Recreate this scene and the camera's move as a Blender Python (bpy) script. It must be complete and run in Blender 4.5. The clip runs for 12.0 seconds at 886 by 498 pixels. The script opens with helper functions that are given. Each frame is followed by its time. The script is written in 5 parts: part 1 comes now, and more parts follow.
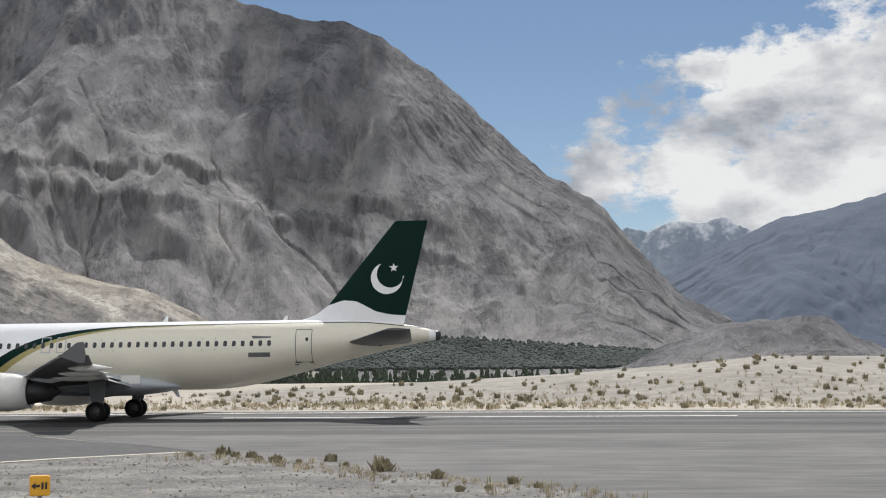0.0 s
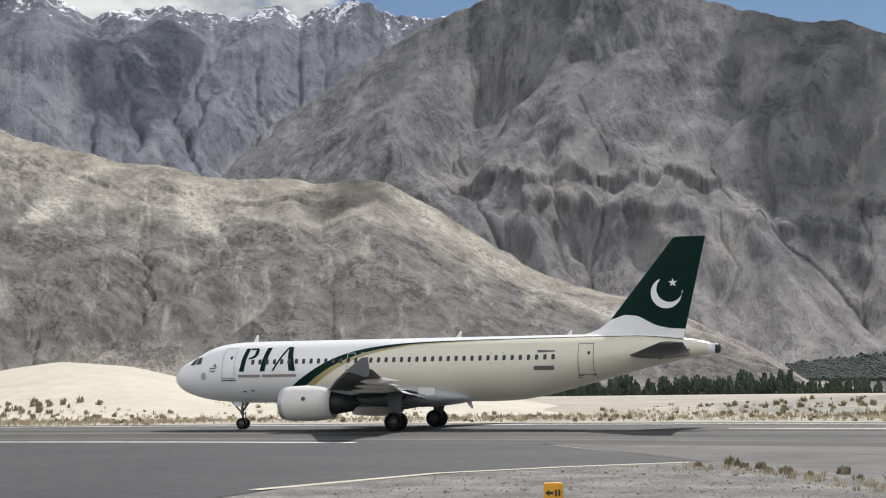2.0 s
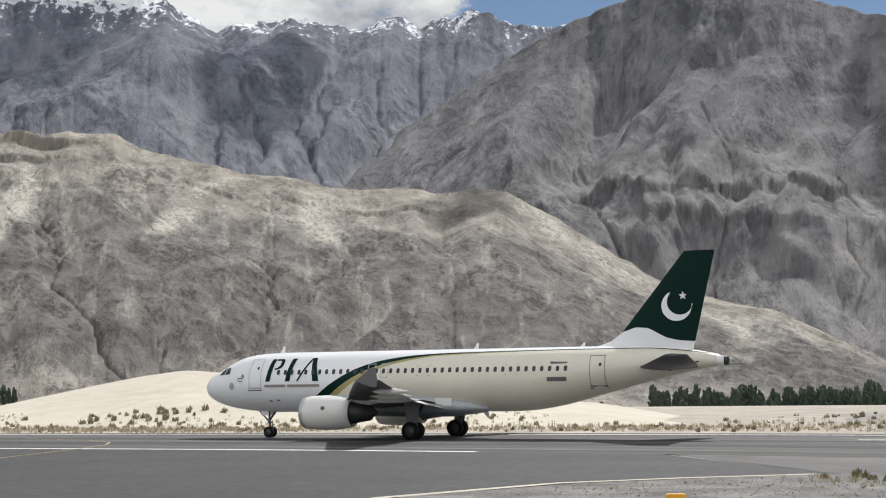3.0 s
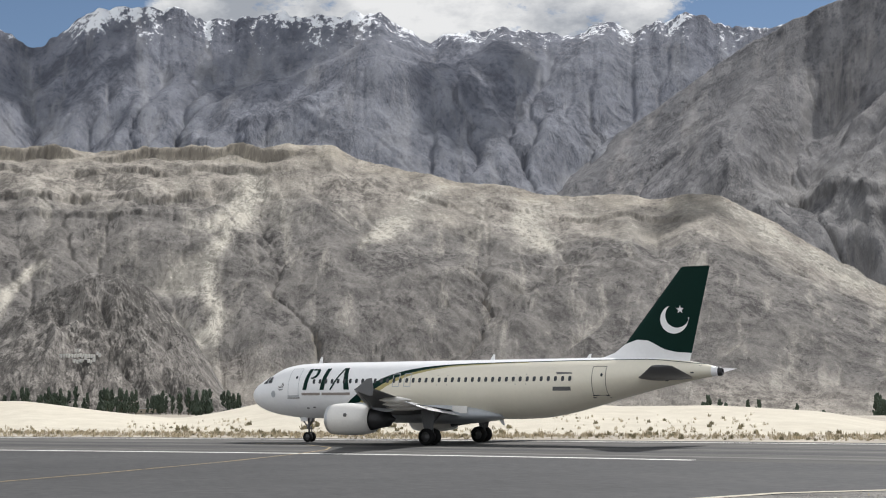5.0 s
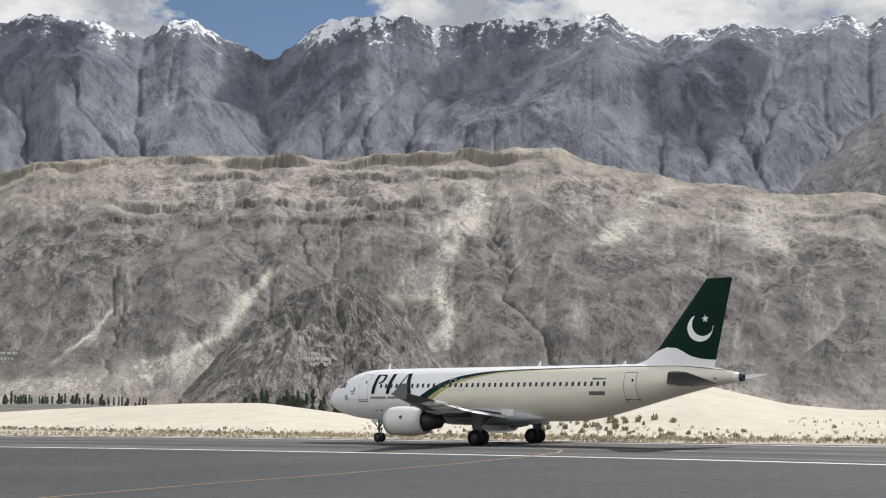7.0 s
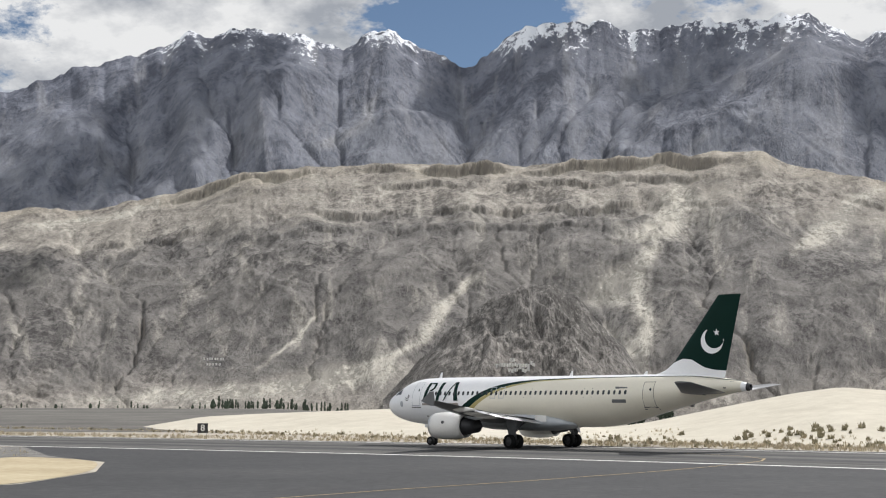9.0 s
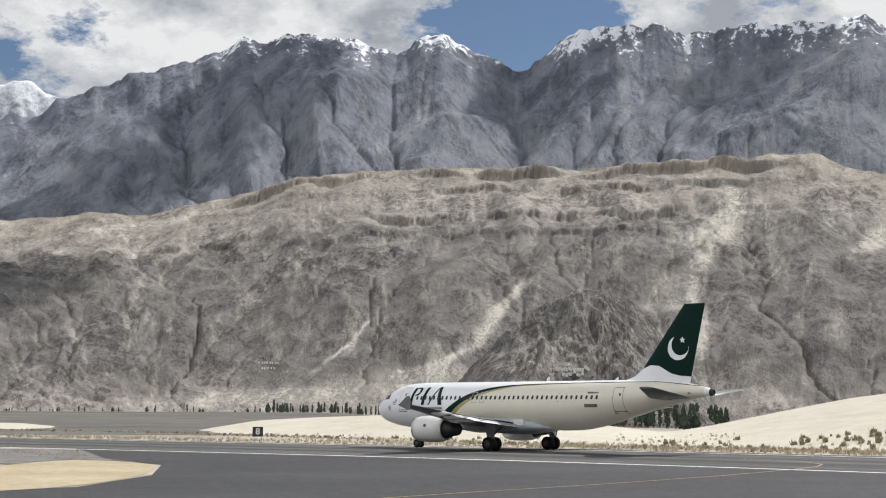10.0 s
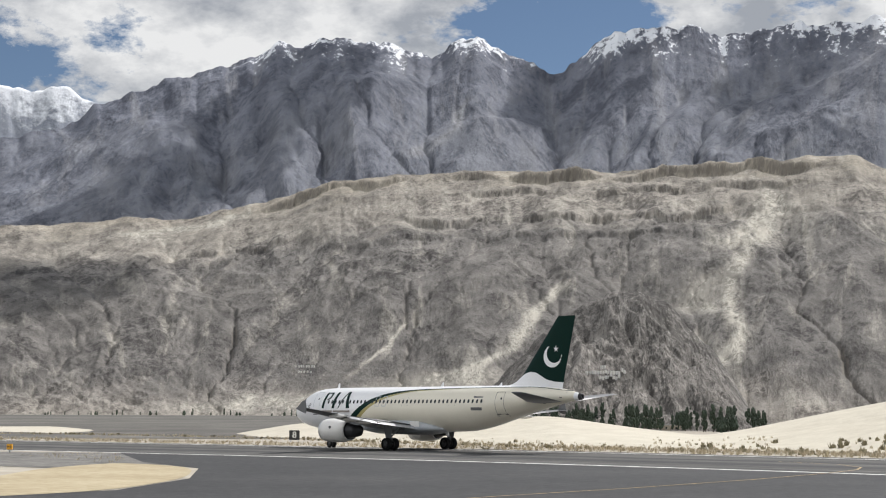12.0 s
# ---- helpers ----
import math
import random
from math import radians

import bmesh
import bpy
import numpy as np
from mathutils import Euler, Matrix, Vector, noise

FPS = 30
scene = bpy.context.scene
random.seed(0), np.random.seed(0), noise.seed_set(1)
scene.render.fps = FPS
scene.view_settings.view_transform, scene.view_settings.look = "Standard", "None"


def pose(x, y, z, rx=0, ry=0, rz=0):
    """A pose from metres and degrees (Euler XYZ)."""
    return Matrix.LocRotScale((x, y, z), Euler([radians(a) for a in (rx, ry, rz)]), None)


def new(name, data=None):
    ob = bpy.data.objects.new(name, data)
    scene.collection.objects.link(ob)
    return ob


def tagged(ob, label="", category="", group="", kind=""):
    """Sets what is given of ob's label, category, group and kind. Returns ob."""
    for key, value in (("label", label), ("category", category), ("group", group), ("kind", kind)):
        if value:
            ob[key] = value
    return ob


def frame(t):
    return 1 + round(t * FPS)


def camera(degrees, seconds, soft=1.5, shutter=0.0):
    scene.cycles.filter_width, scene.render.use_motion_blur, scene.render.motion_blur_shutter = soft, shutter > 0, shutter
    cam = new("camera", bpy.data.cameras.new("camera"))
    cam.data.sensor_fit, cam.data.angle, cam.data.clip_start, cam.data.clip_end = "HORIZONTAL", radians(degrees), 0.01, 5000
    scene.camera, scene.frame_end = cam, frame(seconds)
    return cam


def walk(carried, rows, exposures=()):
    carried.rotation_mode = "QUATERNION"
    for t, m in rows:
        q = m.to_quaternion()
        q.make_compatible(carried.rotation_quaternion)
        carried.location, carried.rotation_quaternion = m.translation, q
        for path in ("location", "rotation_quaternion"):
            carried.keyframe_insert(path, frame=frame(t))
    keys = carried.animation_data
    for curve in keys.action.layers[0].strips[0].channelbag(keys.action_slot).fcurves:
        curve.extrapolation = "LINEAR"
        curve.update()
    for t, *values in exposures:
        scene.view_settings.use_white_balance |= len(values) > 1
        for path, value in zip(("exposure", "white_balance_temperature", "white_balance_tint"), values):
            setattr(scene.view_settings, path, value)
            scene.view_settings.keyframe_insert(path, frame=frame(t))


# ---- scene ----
FOV, EYE = 32.20, 3.222
# seconds, yaw, pitch, roll of a camera that pans from one spot
PAN = [
    (0, 8.847, 4.266, -0.595),
    (0.5, 15.702, 4.338, -0.867),
    (1, 20.770, 4.459, -0.932),
    (1.5, 24.534, 4.639, -0.871),
    (2, 27.487, 4.857, -0.761),
    (2.5, 29.887, 5.081, -0.665),
    (3, 31.987, 5.253, -0.558),
    (5, 40.000, 5.571, -0.308),
    (5.5, 42.096, 5.619, -0.220),
    (6, 44.212, 5.657, -0.149),
    (6.5, 46.397, 5.689, -0.141),
    (7, 48.584, 5.710, -0.157),
    (7.5, 50.729, 5.733, -0.140),
    (9.5, 57.169, 6.024, 0.251),
    (10, 58.006, 6.089, 0.286),
    (10.5, 58.542, 6.138, 0.268),
    (11, 58.899, 6.171, 0.251),
    (11.5, 59.162, 6.188, 0.220),
    (12, 59.345, 6.205, 0.226),
]
# seconds, x, y, turn of the airliner's main gear on the runway
TAXI = [
    (0, -34.22, 90.02, 3.49),
    (0.5, -37.66, 89.77, 4.70),
    (1, -41.13, 89.44, 5.90),
    (1.5, -44.62, 89.04, 7.00),
    (2, -48.15, 88.58, 7.95),
    (2.5, -51.72, 88.06, 8.72),
    (3, -55.32, 87.49, 9.27),
    (5, -70.07, 84.89, 10.53),
    (5.5, -73.81, 84.18, 10.83),
    (6, -77.62, 83.44, 11.07),
    (6.5, -81.50, 82.66, 11.26),
    (7, -85.41, 81.87, 11.49),
    (7.5, -89.33, 81.05, 11.77),
    (9.5, -105.15, 77.33, 13.11),
    (10, -109.24, 76.35, 13.36),
    (10.5, -113.35, 75.36, 13.57),
    (11, -117.50, 74.34, 13.77),
    (11.5, -121.73, 73.29, 13.98),
    (12, -125.97, 72.22, 14.20),
]
cam = camera(FOV, 12.0, soft=1.1)
walk(cam, [(t, pose(0, 0, EYE, 90 + p, 0, y) @ pose(0, 0, 0, 0, 0, r)) for t, y, p, r in PAN])

# ---- light ----
SUN_YAW, SUN_UP = 8.0, 46.0
sun = new("sun", bpy.data.lights.new("sun", "SUN"))
sun.data.energy, sun.data.angle, sun.data.color = 5.0, radians(0.55), (1.0, 0.975, 0.955)
to_sun = Vector((-math.sin(radians(SUN_YAW)) * math.cos(radians(SUN_UP)), math.cos(radians(SUN_YAW)) * math.cos(radians(SUN_UP)), math.sin(radians(SUN_UP))))
sun.rotation_euler = to_sun.to_track_quat("Z", "Y").to_euler()
scene.view_settings.exposure = 0.0


def sky_world():
    world = bpy.data.worlds.new("sky")
    scene.world = world
    world.use_nodes = True
    nt = world.node_tree
    N, L = nt.nodes, nt.links
    N.clear()
    out, mixs = N.new("ShaderNodeOutputWorld"), N.new("ShaderNodeMixShader")
    bg, cl = N.new("ShaderNodeBackground"), N.new("ShaderNodeBackground")
    sky = N.new("ShaderNodeTexSky")
    sky.sky_type, sky.sun_disc = "NISHITA", False
    sky.sun_elevation, sky.sun_rotation = radians(SUN_UP), radians(-SUN_YAW)
    sky.altitude, sky.air_density, sky.dust_density = 2200, 1.0, 0.25
    bg.inputs["Strength"].default_value = 0.068
    L.new(sky.outputs[0], bg.inputs[0])
    co = N.new("ShaderNodeTexCoord")
    mp = N.new("ShaderNodeMapping")
    mp.inputs["Scale"].default_value = (1, 1, 1.9)
    L.new(co.outputs["Generated"], mp.inputs[0])
    big, fine = N.new("ShaderNodeTexNoise"), N.new("ShaderNodeTexNoise")
    for n, sc, de, ro in ((big, 3.6, 3, 0.5), (fine, 12.0, 10, 0.66)):
        n.inputs["Scale"].default_value, n.inputs["Detail"].default_value, n.inputs["Roughness"].default_value = sc, de, ro
        L.new(mp.outputs[0], n.inputs[0])
    add = N.new("ShaderNodeMath")
    add.operation = "MULTIPLY_ADD"
    L.new(fine.outputs[0], add.inputs[0])
    add.inputs[1].default_value = 1.5
    L.new(big.outputs[0], add.inputs[2])
    cover = N.new("ShaderNodeMapRange")
    cover.inputs[1].default_value, cover.inputs[2].default_value = 1.18, 1.31
    # thick cloud over the range, one great cumulus above the valley's mouth, open blue over the big mountain's shoulder
    def toward(bearing, up, wide, gain, last):
        d, m, k = N.new("ShaderNodeVectorMath"), N.new("ShaderNodeMapRange"), N.new("ShaderNodeMath")
        d.operation = "DOT_PRODUCT"
        b, e = radians(bearing), radians(up)
        d.inputs[1].default_value = (-math.sin(b) * math.cos(e), math.cos(b) * math.cos(e), math.sin(e))
        L.new(co.outputs["Generated"], d.inputs[0])
        m.interpolation_type = "SMOOTHSTEP"
        m.inputs[1].default_value, m.inputs[2].default_value = math.cos(radians(wide)), 1.0
        L.new(d.outputs["Value"], m.inputs[0])
        k.operation = "MULTIPLY_ADD"
        k.inputs[1].default_value = gain
        L.new(m.outputs[0], k.inputs[0])
        L.new(last, k.inputs[2])
        return k.outputs[0]

    last = add.outputs[0]
    # the last entry adds unseen cloud opposite the sun as fill
    for spec in ((4, 24, 22, -0.5), (14, 12, 12, -0.25), (-8, 5, 11, 0.38), (0, 7, 6, 0.1), (67, 16, 15, 0.24), (50, 18, 12, 0.12), (38, 17, 9, 0.14), (55.3, 13.8, 4.5, -0.34), (73, 12.3, 5, -0.2), (188, 30, 80, 0.16)):
        last = toward(*spec, last)
    L.new(last, cover.inputs[0])
    shade = N.new("ShaderNodeTexNoise")
    shade.inputs["Scale"].default_value, shade.inputs["Detail"].default_value, shade.inputs["Roughness"].default_value = 10.0, 9, 0.6
    mp2 = N.new("ShaderNodeMapping")
    mp2.inputs["Location"].default_value = (0.3, 0.1, 0.03)
    L.new(mp.outputs[0], mp2.inputs[0])
    L.new(mp2.outputs[0], shade.inputs[0])
    ramp = N.new("ShaderNodeValToRGB")
    ramp.color_ramp.elements[0].position, ramp.color_ramp.elements[0].color = 0.38, (0.36, 0.385, 0.43, 1)
    ramp.color_ramp.elements[1].position, ramp.color_ramp.elements[1].color = 0.58, (0.82, 0.825, 0.83, 1)
    L.new(shade.outputs[0], ramp.inputs[0])
    L.new(ramp.outputs[0], cl.inputs[0])
    # clouds facing the sun, unseen opposite it, are brightened to fill shaded sides
    dd, mm = N.new("ShaderNodeVectorMath"), N.new("ShaderNodeMapRange")
    dd.operation = "DOT_PRODUCT"
    dd.inputs[1].default_value = (math.sin(radians(SUN_YAW)), -math.cos(radians(SUN_YAW)), 0)
    L.new(co.outputs["Generated"], dd.inputs[0])
    mm.inputs[1].default_value, mm.inputs[2].default_value, mm.inputs[3].default_value, mm.inputs[4].default_value = -0.25, 0.6, 1.0, 1.75
    L.new(dd.outputs["Value"], mm.inputs[0])
    L.new(mm.outputs[0], cl.inputs["Strength"])
    L.new(cover.outputs[0], mixs.inputs[0])
    L.new(bg.outputs[0], mixs.inputs[1])
    L.new(cl.outputs[0], mixs.inputs[2])
    L.new(mixs.outputs[0], out.inputs[0])


sky_world()

# ---- materials ----


def plain(name, color, rough=0.6, metal=0.0, vary=0.12, scale=3.0, bump=0.0, coat=0.0, spec=0.5):
    """A material with two scales of variation in its colour and an optional fine relief."""
    m = bpy.data.materials.new(name)
    m.use_nodes = True
    N, L = m.node_tree.nodes, m.node_tree.links
    b = N["Principled BSDF"]
    b.inputs["Roughness"].default_value, b.inputs["Metallic"].default_value = rough, metal
    b.inputs["Coat Weight"].default_value, b.inputs["Specular IOR Level"].default_value = coat, spec
    co = N.new("ShaderNodeTexCoord")
    n1, n2 = N.new("ShaderNodeTexNoise"), N.new("ShaderNodeTexNoise")
    for n, k in ((n1, 1.0), (n2, 9.0)):
        n.inputs["Scale"].default_value, n.inputs["Detail"].default_value = scale * k, 5
        L.new(co.outputs["Object"], n.inputs[0])
    mul = N.new("ShaderNodeMath")
    mul.operation = "ADD"
    L.new(n1.outputs[0], mul.inputs[0])
    L.new(n2.outputs[0], mul.inputs[1])
    rng = N.new("ShaderNodeMapRange")
    rng.inputs[1].default_value, rng.inputs[2].default_value = 0.7, 1.3
    rng.inputs[3].default_value, rng.inputs[4].default_value = 1 - vary, 1 + vary
    L.new(mul.outputs[0], rng.inputs[0])
    mix = N.new("ShaderNodeVectorMath")
    mix.operation = "SCALE"
    mix.inputs[0].default_value = color
    L.new(rng.outputs[0], mix.inputs["Scale"])
    L.new(mix.outputs[0], b.inputs["Base Color"])
    if bump:
        bp = N.new("ShaderNodeBump")
        bp.inputs["Distance"].default_value = bump
        L.new(n2.outputs[0], bp.inputs["Height"])
        L.new(bp.outputs[0], b.inputs["Normal"])
    return m


def earth(name, stops, scale, scale2, bump, bump_scale, streak=(1, 1, 1), snow=None, rough=0.95):
    """Sand, gravel, tarmac or far rock: a ramp over mixed noise of two sizes, with relief; snow: (z0, z1)."""
    m = bpy.data.materials.new(name)
    m.use_nodes = True
    N, L = m.node_tree.nodes, m.node_tree.links
    b = N["Principled BSDF"]
    b.inputs["Roughness"].default_value = rough
    b.inputs["Specular IOR Level"].default_value = 0.2
    co, mp = N.new("ShaderNodeTexCoord"), N.new("ShaderNodeMapping")
    mp.inputs["Scale"].default_value = streak
    L.new(co.outputs["Object"], mp.inputs[0])
    n1, n2, n3 = (N.new("ShaderNodeTexNoise") for _ in range(3))
    for n, s, d, v in ((n1, scale, 6, mp), (n2, scale2, 8, mp), (n3, bump_scale, 8, co)):
        n.inputs["Scale"].default_value, n.inputs["Detail"].default_value, n.inputs["Roughness"].default_value = s, d, 0.7
        L.new(v.outputs["Object"] if v is co else v.outputs[0], n.inputs[0])
    a = N.new("ShaderNodeMix")
    a.inputs[0].default_value = 0.55
    L.new(n1.outputs[0], a.inputs[2])
    L.new(n2.outputs[0], a.inputs[3])
    ramp = N.new("ShaderNodeValToRGB")
    els = ramp.color_ramp.elements
    while len(els) < len(stops):
        els.new(0.5)
    for e, (p, c) in zip(els, stops):
        e.position, e.color = p, (*c, 1)
    L.new(a.outputs[0], ramp.inputs[0])
    last = ramp.outputs[0]
    if snow:
        sp = N.new("ShaderNodeSeparateXYZ")
        L.new(co.outputs["Object"], sp.inputs[0])
        ns = N.new("ShaderNodeTexNoise")
        ns.inputs["Scale"].default_value, ns.inputs["Detail"].default_value, ns.inputs["Roughness"].default_value = 0.022, 9, 0.65
        L.new(co.outputs["Object"], ns.inputs[0])
        ad = N.new("ShaderNodeMath")
        ad.operation = "MULTIPLY_ADD"
        ad.inputs[1].default_value = 500
        L.new(ns.outputs[0], ad.inputs[0])
        L.new(sp.outputs[2], ad.inputs[2])
        mr = N.new("ShaderNodeMapRange")
        mr.inputs[1].default_value, mr.inputs[2].default_value = snow[0] + 250, snow[1] + 250
        L.new(ad.outputs[0], mr.inputs[0])
        mx = N.new("ShaderNodeMix")
        mx.data_type = "RGBA"
        L.new(mr.outputs[0], mx.inputs[0])
        L.new(last, mx.inputs[6])
        mx.inputs[7].default_value = (0.8, 0.82, 0.85, 1)
        last = mx.outputs[2]
    L.new(last, b.inputs["Base Color"])
    bp = N.new("ShaderNodeBump")
    bp.inputs["Distance"].default_value, bp.inputs["Strength"].default_value = bump, 1.0
    L.new(n3.outputs[0], bp.inputs["Height"])
    L.new(bp.outputs[0], b.inputs["Normal"])
    return m


def rock(name, stops, size, bump, pale, zones, grit_shade=0.5, streaks=0.5, steep=None, snow=None):
    """Mountain flank: crags and scree laid along the slope map. size: metres of the broad patches; pale: colour of
    washes and scree;
    zones: (share of the height, tint) from foot to crest; grit_shade: share of dark boulders and of cleft shade painted
    in; steep: colour of cliffs; snow: height of half cover."""
    m = bpy.data.materials.new(name)
    m.use_nodes = True
    N, L = m.node_tree.nodes, m.node_tree.links
    b = N["Principled BSDF"]
    b.inputs["Roughness"].default_value, b.inputs["Specular IOR Level"].default_value = 0.95, 0.15
    where, wash, rel, path = (N.new("ShaderNodeAttribute") for _ in range(4))
    where.attribute_name, wash.attribute_name, rel.attribute_name, path.attribute_name = "slope_map", "wash", "rel", "path"

    def layer(wave, stretch, detail, rough, bend=0.0):
        v, n = N.new("ShaderNodeMapping"), N.new("ShaderNodeTexNoise")
        v.inputs["Scale"].default_value = (1, stretch, 1)
        L.new(where.outputs["Vector"], v.inputs[0])
        n.noise_dimensions = "2D"
        n.inputs["Scale"].default_value, n.inputs["Detail"].default_value, n.inputs["Roughness"].default_value, n.inputs["Distortion"].default_value = 1 / wave, detail, rough, bend
        L.new(v.outputs[0], n.inputs["Vector"])
        return n.outputs[0]

    def calc(op, x, y, z=None):
        k = N.new("ShaderNodeMath")
        k.operation = op
        for i, q in enumerate((x, y, z)):
            if q is None:
                continue
            if isinstance(q, (int, float)):
                k.inputs[i].default_value = q
            else:
                L.new(q, k.inputs[i])
        return k.outputs[0]

    def span(x, a, c, lo=0.0, hi=1.0):
        k = N.new("ShaderNodeMapRange")
        for i, q in enumerate((a, c, lo, hi)):
            k.inputs[i + 1].default_value = q
        L.new(x, k.inputs[0])
        return k.outputs[0]

    def ramp(x, table):
        k = N.new("ShaderNodeValToRGB")
        els = k.color_ramp.elements
        while len(els) < len(table):
            els.new(0.5)
        for e, (p, c) in zip(els, table):
            e.position, e.color = p, (*c, 1)
        L.new(x, k.inputs[0])
        return k.outputs[0]

    def blend(fac, x, y, kind="MIX"):
        k = N.new("ShaderNodeMix")
        k.data_type, k.blend_type = "RGBA", kind
        for i, q in ((0, fac), (6, x), (7, y)):
            if isinstance(q, (int, float)):
                k.inputs[i].default_value = q
            elif isinstance(q, tuple):
                k.inputs[i].default_value = (*q, 1)
            else:
                L.new(q, k.inputs[i])
        return k.outputs[2]

    def crease(x, k=5.0):
        return calc("MULTIPLY_ADD", calc("ABSOLUTE", calc("SUBTRACT", x, 0.5), 0.0), -k, 1.0)

    broad, crag, small = layer(size, 0.6, 6, 0.62, 0.3), layer(size * 0.26, 0.55, 8, 0.66), layer(size * 0.06, 0.6, 7, 0.74)
    run = layer(size * 0.24, 0.15, 8, 0.66, 0.25)
    tone = calc("MULTIPLY_ADD", broad, 0.28, calc("MULTIPLY_ADD", crag, 0.3, calc("MULTIPLY", small, 0.42)))
    last = ramp(tone, stops)
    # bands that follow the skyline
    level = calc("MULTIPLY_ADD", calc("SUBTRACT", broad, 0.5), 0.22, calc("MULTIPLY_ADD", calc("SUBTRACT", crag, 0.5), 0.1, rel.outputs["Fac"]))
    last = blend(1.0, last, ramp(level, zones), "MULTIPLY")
    # tongues of pale scree, thickest in the washes and where slopes have slid
    tongue = calc("ADD", span(calc("MULTIPLY_ADD", wash.outputs["Fac"], 0.08, run), 0.55, 0.68, 0.0, streaks), calc("MULTIPLY", path.outputs["Fac"], span(calc("ADD", run, small), 0.75, 1.05, 0.25, 1.3)))
    last = blend(calc("MINIMUM", tongue, 1.0), last, pale)
    # dark boulders, and the shade of clefts between them painted into the colour
    last = blend(calc("MULTIPLY", span(calc("MULTIPLY_ADD", broad, 0.8, small), 0.89, 0.96), grit_shade), last, tuple(0.35 * q for q in stops[0][1]))
    geo, sep = N.new("ShaderNodeNewGeometry"), N.new("ShaderNodeSeparateXYZ")
    L.new(geo.outputs["Normal"], sep.inputs[0])
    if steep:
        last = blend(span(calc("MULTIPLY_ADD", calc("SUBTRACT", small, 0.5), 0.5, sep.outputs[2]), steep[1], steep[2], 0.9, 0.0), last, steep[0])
    if snow:
        sp = N.new("ShaderNodeSeparateXYZ")
        L.new(geo.outputs["Position"], sp.inputs[0])
        drift = calc("MULTIPLY_ADD", sp.outputs[2], 1 / 90, calc("MULTIPLY_ADD", small, 5.0, calc("MULTIPLY", calc("ADD", run, crag), 3.5)))
        last = blend(span(drift, snow / 90 + 6.0, snow / 90 + 6.35), last, (0.82, 0.84, 0.87))
    L.new(last, b.inputs["Base Color"])
    relief = calc("MULTIPLY_ADD", crease(crag), 0.35, calc("MULTIPLY_ADD", crag, 0.8, calc("MULTIPLY", small, 0.5)))
    bp = N.new("ShaderNodeBump")
    bp.inputs["Distance"].default_value, bp.inputs["Strength"].default_value = bump, 1.0
    L.new(relief, bp.inputs["Height"])
    L.new(bp.outputs[0], b.inputs["Normal"])
    return m


# blue haze of distance is put into this rock's stops and crest tint
M_BACK = rock("hazed_mountain_rock", [(0.42, (0.112, 0.119, 0.143)), (0.5, (0.188, 0.198, 0.23)), (0.58, (0.28, 0.291, 0.32))], 260, 12, (0.31, 0.314, 0.33), [(0.0, (1.15, 1.13, 1.08)), (0.5, (1.0, 1.0, 1.0)), (1.0, (0.9, 0.91, 0.95))], 0.25, 0.5, ((0.12, 0.127, 0.142), 0.3, 0.6), 1050)
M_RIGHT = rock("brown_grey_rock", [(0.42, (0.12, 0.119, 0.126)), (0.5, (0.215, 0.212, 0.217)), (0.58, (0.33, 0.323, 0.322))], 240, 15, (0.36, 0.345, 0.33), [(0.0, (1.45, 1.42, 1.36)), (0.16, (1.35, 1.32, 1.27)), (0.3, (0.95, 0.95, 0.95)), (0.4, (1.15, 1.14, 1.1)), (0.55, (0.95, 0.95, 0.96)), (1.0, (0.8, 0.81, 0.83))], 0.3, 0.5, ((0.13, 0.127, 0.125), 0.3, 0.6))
# tints mix rock beds with painted cloud shade low down and sunlit tops
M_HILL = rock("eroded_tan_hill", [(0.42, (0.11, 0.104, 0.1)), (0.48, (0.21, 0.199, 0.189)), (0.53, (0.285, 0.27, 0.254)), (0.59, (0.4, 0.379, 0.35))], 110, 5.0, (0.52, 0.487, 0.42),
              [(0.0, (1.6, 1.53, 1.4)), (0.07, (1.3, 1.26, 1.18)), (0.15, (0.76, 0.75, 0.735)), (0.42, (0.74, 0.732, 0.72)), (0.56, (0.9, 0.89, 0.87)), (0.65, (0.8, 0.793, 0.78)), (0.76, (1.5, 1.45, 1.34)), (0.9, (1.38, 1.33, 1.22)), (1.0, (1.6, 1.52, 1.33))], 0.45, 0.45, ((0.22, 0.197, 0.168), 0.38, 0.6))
M_KNOLL = rock("dark_boulder_rock", [(0.42, (0.1, 0.093, 0.086)), (0.5, (0.235, 0.22, 0.203)), (0.58, (0.4, 0.375, 0.343))], 36, 2.2, (0.46, 0.43, 0.385), [(0.0, (1.15, 1.13, 1.1)), (1.0, (0.95, 0.95, 0.95))], 0.75, 0.5)
# farthest ranges: base colours carry the blue of haze, not of rock
M_FAR = earth("far_hazed_mountain", [(0.35, (0.05, 0.07, 0.105)), (0.65, (0.078, 0.1, 0.14))], 0.004, 0.02, 5.0, 0.02)
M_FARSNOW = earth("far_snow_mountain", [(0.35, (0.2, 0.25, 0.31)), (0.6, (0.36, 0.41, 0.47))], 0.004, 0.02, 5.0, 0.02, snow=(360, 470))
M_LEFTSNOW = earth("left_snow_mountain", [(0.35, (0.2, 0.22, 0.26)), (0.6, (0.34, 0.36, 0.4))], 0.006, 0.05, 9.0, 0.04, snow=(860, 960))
M_GROUND = earth("sandy_plain", [(0.35, (0.24, 0.215, 0.18)), (0.5, (0.36, 0.325, 0.27)), (0.65, (0.5, 0.46, 0.38))], 0.01, 0.2, 0.05, 2.0)
